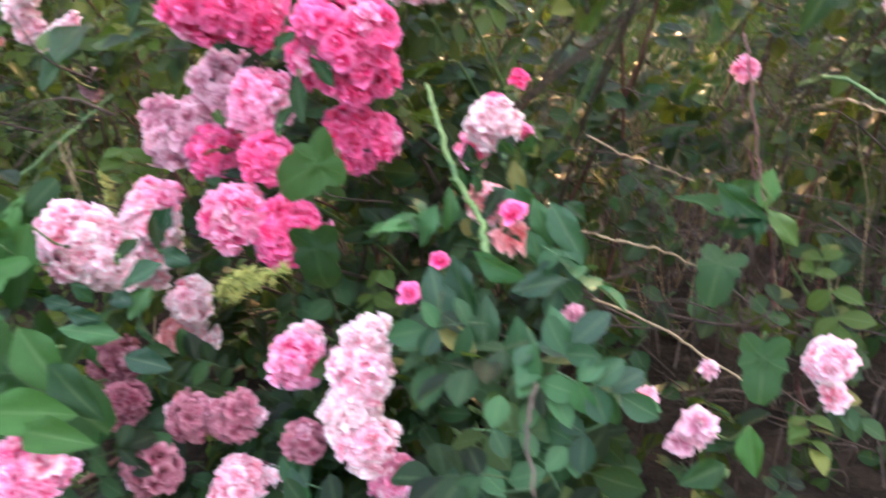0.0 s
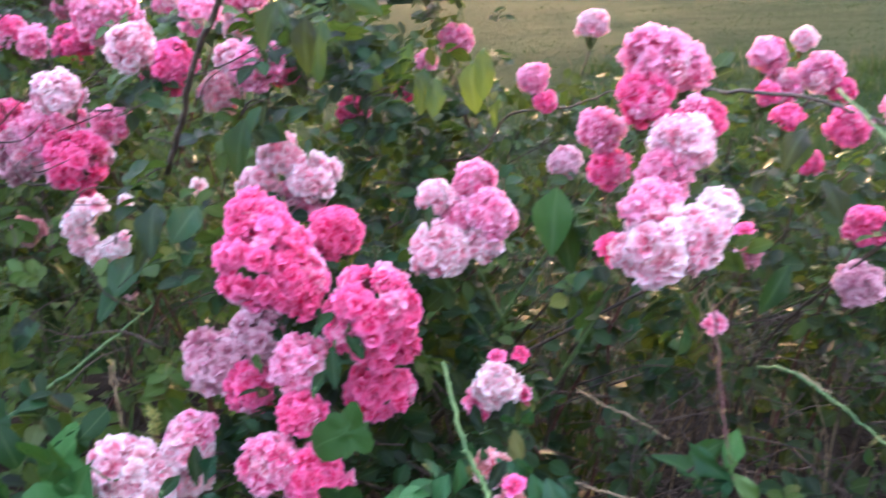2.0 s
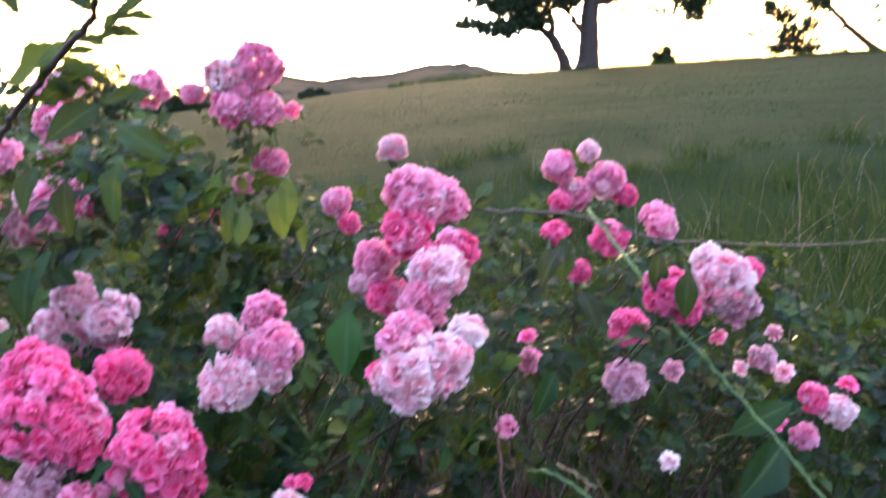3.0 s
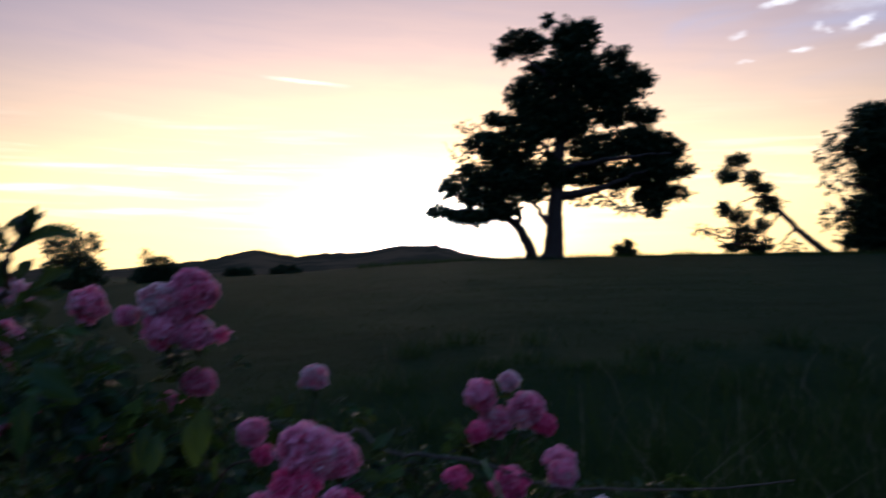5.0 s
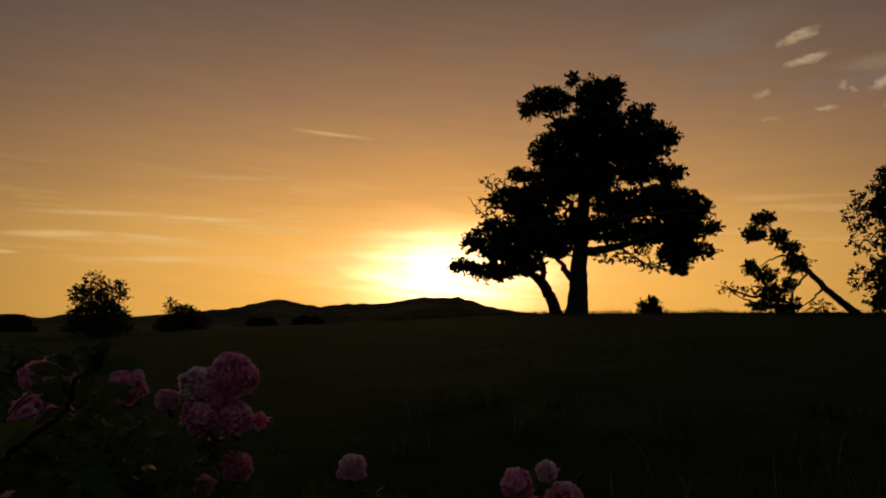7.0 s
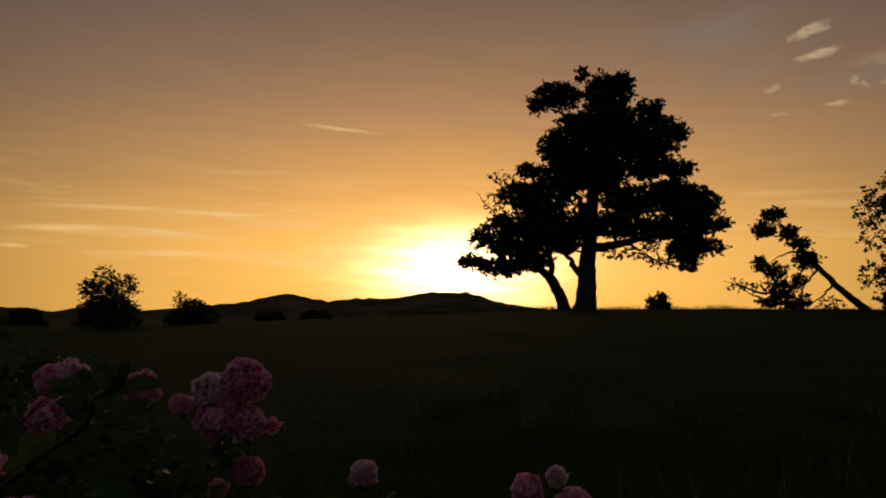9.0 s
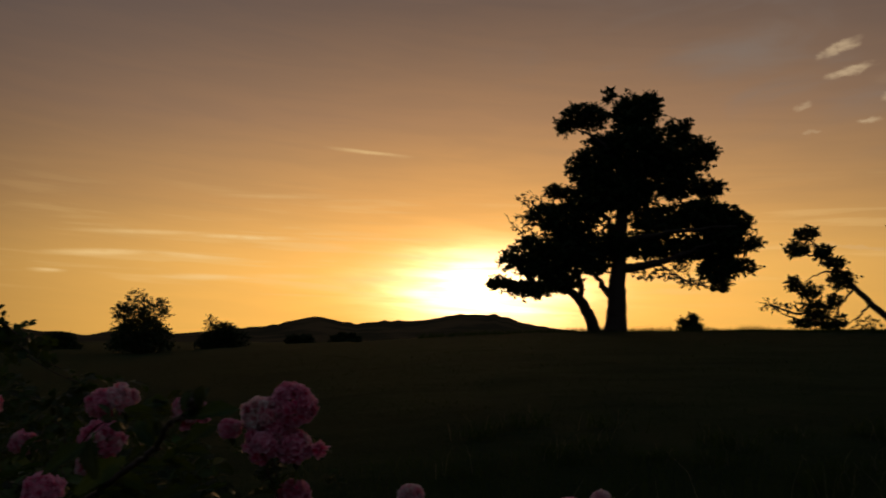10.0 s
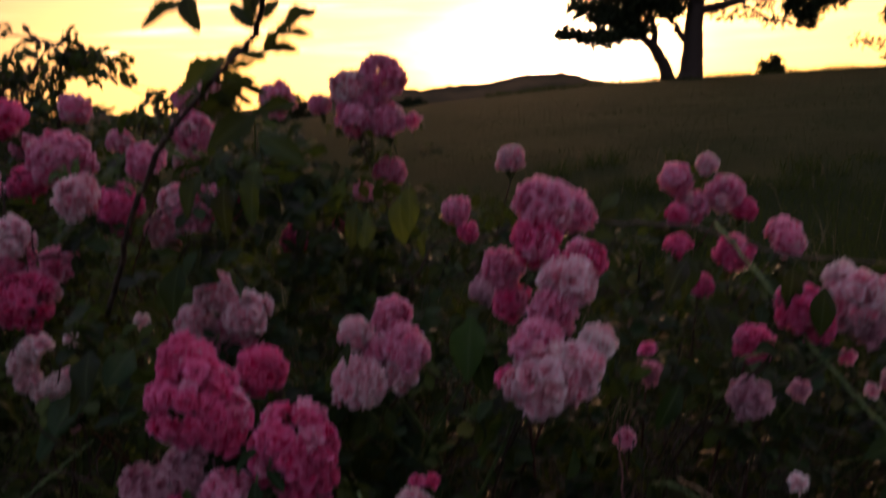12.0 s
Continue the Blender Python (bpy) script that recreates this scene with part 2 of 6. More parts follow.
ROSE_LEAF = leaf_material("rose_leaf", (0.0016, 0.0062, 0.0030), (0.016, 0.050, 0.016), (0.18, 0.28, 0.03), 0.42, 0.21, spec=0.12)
YOUNG_LEAF = leaf_material("young_rose_leaf", (0.006, 0.029, 0.013), (0.034, 0.108, 0.034), (0.07, 0.18, 0.02), 0.36, 0.18, spec=0.24)
WEED_LEAF = leaf_material("weed_leaf", (0.004, 0.021, 0.006), (0.034, 0.105, 0.019), (0.09, 0.20, 0.018), 0.5, 0.22)
HANG_LEAF = leaf_material("hanging_leaf", (0.012, 0.036, 0.009), (0.036, 0.074, 0.015), (0.24, 0.36, 0.03), 0.5, 0.45)
TREE_LEAF = leaf_material("tree_leaf", (0.018, 0.034, 0.014), (0.040, 0.062, 0.022), (0.05, 0.08, 0.02), 0.6, 0.08, fine=3.0)
GRASS_LEAF = leaf_material("grass_blade", (0.012, 0.027, 0.009), (0.022, 0.042, 0.013), (0.055, 0.090, 0.026), 0.9, 0.55, (0.11, 0.10, 0.05), 4.0, 0.0)


def stem_material(name, dark, light, rough=0.6):
    m, k = material(name)
    spot = k.add("ShaderNodeTexCoord").outputs["Object"]
    n = k.noise(spot, 45.0, 4.0)
    col = k.mix(k.step(n, 0.3, 0.7), dark, light)
    return finish(k, m, bsdf(k, col, rough, 0.4, k.noise(spot, 160.0, 3.0), 0.5, 0.002))


STEMS = {
    "green": stem_material("young_cane", (0.045, 0.10, 0.028), (0.13, 0.205, 0.06)),
    "dark": stem_material("old_cane", (0.030, 0.024, 0.018), (0.085, 0.062, 0.042)),
    "red": stem_material("red_cane", (0.060, 0.020, 0.018), (0.12, 0.052, 0.040)),
    "straw": stem_material("dry_stalk", (0.14, 0.10, 0.05), (0.28, 0.22, 0.12)),
}
BARK = stem_material("bark", (0.020, 0.016, 0.013), (0.070, 0.055, 0.042), 0.9)
TWIG = stem_material("dead_twig", (0.014, 0.009, 0.006), (0.060, 0.042, 0.027), 0.85)


def ground_material():
    m, k = material("pasture")
    spot = k.add("ShaderNodeTexCoord").outputs["Object"]
    big, mid, fine = k.noise(spot, 0.05, 4.0), k.noise(spot, 1.3, 5.0), k.noise(spot, 22.0, 4.0)
    col = k.mix(k.step(big, 0.35, 0.65), (0.013, 0.026, 0.009), (0.020, 0.038, 0.013))
    col = k.mix(k.math("MULTIPLY", k.step(mid, 0.45, 0.75), 0.6), col, (0.024, 0.040, 0.015))
    long = k.noise(k.scaled(spot, (0.25, 1.2, 1.0)), 0.9, 4.0)
    col = k.mix(k.math("MULTIPLY", k.step(long, 0.42, 0.68), 0.55), col, (0.008, 0.018, 0.006))
    col = k.mix(k.step(fine, 0.35, 0.7), k.mix(0.3, col, (0.016, 0.018, 0.009)), col)
    return finish(k, m, bsdf(k, col, 1.0, 0.03, k.math("ADD", k.math("MULTIPLY", mid, 3.0), fine), 0.8, 0.05))


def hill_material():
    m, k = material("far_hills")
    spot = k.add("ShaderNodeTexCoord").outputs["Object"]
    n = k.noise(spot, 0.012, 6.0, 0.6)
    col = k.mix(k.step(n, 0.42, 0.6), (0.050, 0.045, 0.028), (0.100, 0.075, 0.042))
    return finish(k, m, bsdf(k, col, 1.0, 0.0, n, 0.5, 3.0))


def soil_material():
    m, k = material("shaded_leaf_litter")
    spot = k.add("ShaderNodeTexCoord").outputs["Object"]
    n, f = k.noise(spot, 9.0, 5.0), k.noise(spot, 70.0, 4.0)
    # soil browns set extra dark, so gaps between the leaves look shaded
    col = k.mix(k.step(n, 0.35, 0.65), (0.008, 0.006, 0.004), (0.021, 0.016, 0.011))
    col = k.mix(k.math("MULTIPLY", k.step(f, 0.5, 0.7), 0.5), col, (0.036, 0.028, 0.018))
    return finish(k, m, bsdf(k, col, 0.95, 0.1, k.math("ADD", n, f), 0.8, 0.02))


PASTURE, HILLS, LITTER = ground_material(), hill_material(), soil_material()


# ---- mesh tools ----
def mesh(name, verts, faces, mat, tip=None, smooth=True, slots=None, index=None):
    me = bpy.data.meshes.new(name)
    me.from_pydata(np.asarray(verts).tolist(), [], [tuple(f) for f in faces] if not isinstance(faces, np.ndarray) else faces.tolist())
    for mt in (slots or [mat]):
        me.materials.append(mt)
    if index is not None:
        me.polygons.foreach_set("material_index", np.asarray(index, dtype=np.int32))
    if tip is not None:
        me.attributes.new("tip", "FLOAT", "POINT").data.foreach_set("value", np.asarray(tip, dtype=np.float32))
    if smooth:
        me.polygons.foreach_set("use_smooth", np.ones(len(me.polygons), dtype=bool))
    me.update()
    return me


def thing(name, base, label, category, group="", kind=""):
    ob = new(name)
    ob.empty_display_size = 0.1
    ob.location = base
    return tagged(ob, label, category, group, kind)


def part(name, me, parent, m=None, label="", kind=""):
    """A mesh under a thing (an Empty that is only shifted) or, with the same call, under a part whose own pose is the identity."""
    ob = new(name, me)
    ob.parent = parent
    if parent.type == "EMPTY":
        ob.matrix_parent_inverse = Matrix.Translation(-Vector(parent.location))
    if m is not None:
        ob.matrix_basis = m
    return tagged(ob, label, kind=kind)


def tube(points, radii, sides=6):
    """Vertices and faces of a tapered tube along points, with closed ends."""
    pts = np.asarray(points, float)
    n = len(pts)
    rad = np.interp(np.arange(n), np.linspace(0, n - 1, len(radii)), radii)
    way = np.gradient(pts, axis=0)
    way /= np.linalg.norm(way, axis=1, keepdims=True) + 1e-12
    side = np.cross(way[0], (0.31, 0.77, 0.55))
    out = []
    for i in range(n):
        side = side - way[i] * (side @ way[i])
        side /= np.linalg.norm(side) + 1e-12
        up = np.cross(way[i], side)
        a = np.arange(sides) * 2 * np.pi / sides
        out.append(pts[i] + rad[i] * (np.cos(a)[:, None] * side + np.sin(a)[:, None] * up))
    verts = np.concatenate(out)
    faces = [(i * sides + j, i * sides + (j + 1) % sides, (i + 1) * sides + (j + 1) % sides, (i + 1) * sides + j)
             for i in range(n - 1) for j in range(sides)]
    faces += [tuple(range(sides - 1, -1, -1)), tuple(range((n - 1) * sides, n * sides))]
    return verts, faces


def smooth_path(points, steps=6):
    """A Catmull-Rom line through the points."""
    p = np.asarray(points, float)
    p = np.vstack([2 * p[0] - p[1], p, 2 * p[-1] - p[-2]])
    out = []
    for i in range(1, len(p) - 2):
        for s in np.linspace(0, 1, steps, endpoint=False):
            a, b, c, d = p[i - 1], p[i], p[i + 1], p[i + 2]
            out.append(0.5 * (2 * b + (c - a) * s + (2 * a - 5 * b + 4 * c - d) * s * s + (3 * b - a - 3 * c + d) * s ** 3))
    out.append(p[-2])
    return np.array(out)


def join(pieces):
    """One list of vertices and faces from several."""
    verts, faces, k = [], [], 0
    for v, f in pieces:
        verts.append(v)
        faces += [tuple(i + k for i in q) for q in f]
        k += len(v)
    return np.concatenate(verts), faces


def frame_of(normal, along):
    """A turn whose z is the normal and whose y leans along the given way."""
    z = Vector(normal).normalized()
    y = Vector(along) - z * Vector(along).dot(z)
    y = y.normalized() if y.length > 1e-6 else z.orthogonal().normalized()
    return Matrix((y.cross(z), y, z)).transposed().to_4x4()


def blade_patch(rows, width, fold, curl, cols=(-1, 0, 1), notch=0.0, wave=0.0, rng=random):
    """A leaf of length 1 along y: half widths row by row, folded at the midrib, curled at the tip. Returns vertices, faces, distance from the midrib."""
    v, f, tip = [], [], []
    n, c = len(rows), len(cols)
    for i, w in enumerate(rows):
        s = i / (n - 1)
        for q in cols:
            ripple = wave * math.sin(9 * s + 4 * q) * abs(q) * w
            v.append((q * w * width, s - notch * (1 - s) ** 3 * abs(q), fold * abs(q) * w * width - curl * s * s + ripple))
            tip.append(abs(q))
    for i in range(n - 1):
        for j in range(c - 1):
            a = i * c + j
            f.append((a, a + 1, a + c + 1, a + c))
    return np.array(v), f, np.array(tip)


# ---- ground and distance ----
def ground_z(x, y):
    """Height of the land, in metres: level at the bush, rising to a crest, falling to a plain, hills behind."""
    x, y = np.asarray(x, float), np.asarray(y, float)
    r, b = np.hypot(x - 0.2, y), np.degrees(np.arctan2(x - 0.2, y))
    crest = np.interp(b, [-180, -60, -30, -20, -10, -3.6, 2.5, 8.7, 14.8, 22.5, 33, 41, 60, 180], [0, -0.3, -0.1, 0.1, 0.85, 1.38, 1.74, 1.98, 2.05, 2.14, 2.20, 2.38, 2.5, 0])
    reach = 45.0 / np.cos(np.radians(np.clip(np.abs(b), 0, 50)))
    rise = np.clip((r - 2.0) / reach, 0, 1)
    z = crest * (rise * (1.25 - 0.25 * rise))
    fall = np.clip((r - 2 - reach) / 30, 0, 1)
    fall = fall * fall * (3 - 2 * fall)
    plain = np.interp(b, [-60, -28, -19, -14, -8.5, -5, 3], [0.3, 0.4, 0.1, 0.65, 1.0, 1.2, -0.8])
    sink = np.clip((r - 120) / 200, 0, 1)
    z = z * (1 - fall) + fall * (plain * (1 - sink) - 0.9 * sink)
    up = np.interp(b, [-40, -28, -17, -13, -10.5, -8.8, -7.3, -5.9, -4.4, -2.9, -1.7, 0, 1.3, 2.4, 3.2, 4.4, 5.5, 6.6, 7.6, 10.2, 14, 30],
                   [0.05, 0.1, 0.38, 0.75, 1.0, 1.36, 1.66, 1.36, 1.1, 1.3, 1.38, 1.36, 1.52, 1.78, 1.87, 1.80, 1.82, 1.55, 1.22, 0.78, 0.4, 0.0])
    h = 1.45 + 1500 * np.tan(np.radians(up)) + 0.9 * np.sin(b * 7.1) + 0.7 * np.sin(b * 17.3 + 1) + 0.5 * np.sin(b * 39.0)
    s = np.clip((r - 700) / 800, 0, 1)
    back = np.clip((r - 1500) / 900, 0, 1)
    z = z + (h + 0.9) * (s * s * (3 - 2 * s)) * (1 - 0.8 * back)
    far = np.clip((r - 2400) / 900, 0, 1)
    z = z + far * np.where(b < -8, 30 + 9 * np.sin(b * 0.9) + 5 * np.sin(b * 2.3), 5.0)
    near = np.clip((r - 2) / 6, 0, 1) * np.clip(1 - r / 160, 0, 1)
    return z + near * (0.014 * np.sin(x * 1.7 + y * 0.6) + 0.012 * np.sin(y * 1.3 - x * 0.8))


def build_ground():
    rings = np.concatenate([[0.0], np.geomspace(0.5, 60, 90), np.geomspace(64, 700, 26), np.geomspace(760, 1600, 24), np.geomspace(1750, 4600, 12)])
    angles = np.radians(np.concatenate([np.arange(-180, -45, 5), np.arange(-45, 50, 0.5), np.arange(50, 180, 5)]))
    n = len(angles)
    gx = 0.2 + rings[1:, None] * np.sin(angles)
    gy = rings[1:, None] * np.cos(angles)
    verts = np.vstack([[(0.2, 0, 0)], np.stack([gx, gy, ground_z(gx, gy)], -1).reshape(-1, 3)])
    faces = [(0, 1 + (j + 1) % n, 1 + j) for j in range(n)]
    index = [0] * n
    for i in range(len(rings) - 2):
        for j in range(n):
            a, b = 1 + i * n + j, 1 + i * n + (j + 1) % n
            faces.append((a, b, b + n, a + n))
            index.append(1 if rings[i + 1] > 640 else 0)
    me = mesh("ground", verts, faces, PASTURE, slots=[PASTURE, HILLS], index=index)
    tagged(new("ground", me), "green pasture rising to a crest with hills beyond", "ground", kind="structure")


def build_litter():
    """Soil and leaf litter under the roses, coloured dark to deepen the shaded gaps."""
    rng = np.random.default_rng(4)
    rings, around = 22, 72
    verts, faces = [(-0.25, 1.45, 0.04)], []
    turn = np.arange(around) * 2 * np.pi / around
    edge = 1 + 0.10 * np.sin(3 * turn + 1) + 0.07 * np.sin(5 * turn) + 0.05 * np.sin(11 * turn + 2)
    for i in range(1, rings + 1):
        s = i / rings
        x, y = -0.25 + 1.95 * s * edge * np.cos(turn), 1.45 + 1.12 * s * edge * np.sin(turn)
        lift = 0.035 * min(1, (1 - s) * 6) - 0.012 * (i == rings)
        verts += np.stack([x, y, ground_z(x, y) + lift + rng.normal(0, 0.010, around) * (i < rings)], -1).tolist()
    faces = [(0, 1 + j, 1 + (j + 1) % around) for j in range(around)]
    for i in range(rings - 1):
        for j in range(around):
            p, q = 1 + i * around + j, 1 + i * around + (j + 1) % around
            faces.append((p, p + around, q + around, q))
    tagged(new("shaded_leaf_litter", mesh("shaded_leaf_litter", verts, faces, LITTER)), "soil and leaf litter under the rose bushes, darkened to read as shade", "soil", kind="stuff")


def build_grass():
    """Pasture grass: short blades near, larger tufts farther up the slope, tall seeding stems beside the roses."""
    rng = np.random.default_rng(11)

    def blades(x, y, h, w, lean):
        n = len(x)
        a = rng.uniform(0, 2 * np.pi, n)
        b = rng.uniform(0, 2 * np.pi, n)
        l = lean * rng.uniform(0.3, 1.0, n) * h
        z = ground_z(x, y) - 0.01
        dx, dy = np.cos(a) * w, np.sin(a) * w
        lx, ly = np.cos(b) * l, np.sin(b) * l
        p = np.empty((n, 5, 3))
        p[:, 0] = np.stack([x - dx, y - dy, z], -1)
        p[:, 1] = np.stack([x + dx, y + dy, z], -1)
        p[:, 2] = np.stack([x + lx * 0.35 + dx * 0.8, y + ly * 0.35 + dy * 0.8, z + h * 0.6], -1)
        p[:, 3] = np.stack([x + lx * 0.35 - dx * 0.8, y + ly * 0.35 - dy * 0.8, z + h * 0.6], -1)
        p[:, 4] = np.stack([x + lx, y + ly, z + h * 0.97], -1)
        return p

    sets, tussocks = [], []
    for n, r0, r1, b0, b1, h0, h1, w, clump in ((34000, 2.4, 8, -50, 62, 0.04, 0.15, 0.0028, 1.0), (12000, 6, 20, -42, 60, 0.02, 0.05, 0.005, 1.0),
                                                (7000, 18, 44, -40, 58, 0.02, 0.05, 0.010, 1.0), (5000, 44, 49, 0, 45, 0.08, 0.30, 0.012, 1.0), (26000, 0.9, 9, 60, 310, 0.03, 0.10, 0.004, 1.0)):
        r = np.exp(rng.uniform(np.log(r0), np.log(r1), n))
        b = np.radians(rng.uniform(b0, b1, n))
        x, y = 0.2 + r * np.sin(b), r * np.cos(b)
        patch = np.sin(x * 2.1 + 1.3 * np.sin(y * 1.1)) + np.sin(y * 1.7 + 2.0 * np.sin(x * 0.7))
        h = rng.uniform(h0, h1, n) * (1 + 0.28 * patch)
        keep = ((x + 0.25) / 1.85) ** 2 + ((y - 1.45) / 1.05) ** 2 > 1
        sets.append(blades(x[keep], y[keep], h[keep], np.full(keep.sum(), w), 0.8))
    # tall tufts right of and behind the roses
    for cx, cy, spread, count, tall in ((1.35, 2.3, 0.35, 420, 0.75), (1.9, 2.9, 0.4, 420, 0.7), (1.2, 3.2, 0.6, 420, 0.55), (2.5, 3.4, 0.5, 420, 0.7),
                                        (1.3, 1.6, 0.22, 260, 0.55), (0.8, 2.9, 0.5, 300, 0.5), (3.2, 4.6, 0.7, 420, 0.6), (1.7, 4.6, 0.8, 420, 0.5), (-2.4, 3.0, 0.6, 300, 0.6)):
        x, y = rng.normal(cx, spread, count), rng.normal(cy, spread, count)
        sets.append(blades(x, y, rng.uniform(0.3, 1.0, count) * tall, np.full(count, 0.0026), 0.6))
    # tussocks on the near slope
    for _ in range(70):
        r, b = math.exp(rng.uniform(math.log(2.6), math.log(10))), math.radians(rng.uniform(2, 50))
        cx, cy, count = 0.2 + r * math.sin(b), r * math.cos(b), int(rng.uniform(40, 90))
        x, y = rng.normal(cx, 0.03 + 0.012 * r, count), rng.normal(cy, 0.03 + 0.012 * r, count)
        sets.append(blades(x, y, rng.uniform(0.4, 1.0, count) * rng.uniform(0.12, 0.34), np.full(count, 0.0022 + 0.0004 * r), 1.1))
        tussocks.append((cx, cy, 0.05 + 0.01 * r, 5, rng.uniform(0.2, 0.42)))
    dry = []
    for cx, cy, spread, count, tall in ((1.9, 2.8, 0.35, 22, 0.75), (1.5, 2.6, 0.25, 14, 0.68), (2.4, 3.3, 0.4, 22, 0.72), (2.0, 4.2, 0.6, 24, 0.6), (3.2, 4.4, 0.6, 24, 0.65), (1.25, 1.75, 0.12, 12, 0.6), (0.35, 2.2, 0.22, 60, 0.7), (0.2, 2.6, 0.3, 60, 0.7),
                                        (-0.12, 1.80, 0.13, 110, 1.05), (0.2, 1.75, 0.16, 60, 0.92), (0.5, 1.8, 0.2, 40, 0.85), (-0.35, 2.0, 0.2, 70, 1.1), *tussocks):
        x, y = rng.normal(cx, spread, count), rng.normal(cy, spread, count)
        dry.append(blades(x, y, rng.uniform(0.5, 1.0, count) * tall, np.full(count, 0.0020), 0.8))
    q = np.concatenate(dry)
    i = np.arange(len(q))[:, None] * 5
    me = mesh("dry_grass", q.reshape(-1, 3), (i + np.array([0, 1, 2, 3])).tolist() + (i + np.array([3, 2, 4])).tolist(), STEMS["straw"], smooth=False)
    tagged(new("dry_grass", me), "tall thin dry seeding grass stems behind the roses", "grass", kind="stuff")
    p = np.concatenate(sets)
    n = len(p)
    i = np.arange(n)[:, None] * 5
    quads = (i + np.array([0, 1, 2, 3])).tolist()
    tris = (i + np.array([3, 2, 4])).tolist()
    me = mesh("grass", p.reshape(-1, 3), quads + tris, GRASS_LEAF, smooth=False, tip=np.tile([0.6, 0.6, 0.6, 0.6, 1.0], n))
    tagged(new("grass", me), "uneven green pasture grass with dry seeding stems", "grass", kind="stuff")


# ---- trees ----
def crown(name, lobes, per_metre, size, parent, mat, seed, flat=0.5, droop=0.0, label=""):
    """A crown of leaves: each lobe has an inner mass and many short sprays that point outwards, so that its outline is ragged."""
    rng = np.random.default_rng(seed)
    place, along, big = [], [], []
    for cx, cy, cz, rx, ry, rz, dense in lobes:
        c, radii = np.array([cx, cy, cz]), np.array([rx, ry, rz])
        area = (rx * rz + rx * ry + ry * rz) / 3 * 4 * np.pi
        if dense > 0.65:
            n = int(area * 22 * dense / (size * 8) ** 2)
            d = rng.normal(size=(n, 3))
            d /= np.linalg.norm(d, axis=1, keepdims=True)
            place.append(c + d * radii * 0.84 * rng.uniform(0.05, 1, (n, 1)) ** 0.45)
            along.append(rng.normal(size=(n, 3)))
            big.append(np.full(n, 1.9))
        n = max(6, int(area * 5.2 / (size * 8) ** 1.5))
        d = rng.normal(size=(n, 3))
        d /= np.linalg.norm(d, axis=1, keepdims=True)
        foot = c + d * radii * rng.uniform(0.45, 0.92, (n, 1))
        way = d + rng.normal(0, 0.40, (n, 3))
        way[:, 2] = way[:, 2] * flat - droop
        way /= np.linalg.norm(way, axis=1, keepdims=True)
        reach = rng.uniform(0.25, 0.95, n) ** 1.3 * 0.62 * min(rx, rz) ** 0.5
        each = max(5, int(per_metre * dense * 0.42))
        u = rng.uniform(0, 1, (n, each, 1))
        p = foot[:, None] + way[:, None] * reach[:, None, None] * u
        p = p + rng.normal(0, 1, (n, each, 3)) * (0.02 + 0.085 * (1 - 0.75 * u)) * np.array([1, 1, 0.8]) * (size * 8)
        place.append(p.reshape(-1, 3))
        along.append((way[:, None] + rng.normal(0, 0.55, (n, each, 3))).reshape(-1, 3))
        big.append(np.full(n * each, 1.0))
    p, u, b = np.concatenate(place), np.concatenate(along), np.concatenate(big)
    n = len(p)
    u /= np.linalg.norm(u, axis=1, keepdims=True)
    w = np.cross(u, rng.normal(size=(n, 3)))
    w /= np.linalg.norm(w, axis=1, keepdims=True)
    s = (size * b * rng.uniform(0.5, 1.3, n))[:, None]
    t = s * rng.uniform(0.3, 0.6, (n, 1))
    v = np.stack([p - u * s, p - u * s * 0.1 + w * t, p + u * s, p + u * s * 0.2 - w * t], 1).reshape(-1, 3)
    f = np.arange(n * 4).reshape(-1, 4)
    return part(name, mesh(name, v, f, mat, smooth=False, tip=np.full(len(v), 0.6)), parent, label=label, kind="stuff")


def limb(name, points, radii, parent, sides=8, seed=0, rough=0.0):
    pts = smooth_path(points, 6)
    rng = np.random.default_rng(seed)
    pts[1:-1] += rng.normal(0, rough, pts[1:-1].shape)
    v, f = tube(pts, radii, sides)
    return part(name, mesh(name, v, f, BARK), parent)


TREE_X, TREE_Y, TREE_Z, PX = 11.66, 45.0, 2.1, 0.0337      # foot of the big tree; PX turns the crown's drawing units into metres


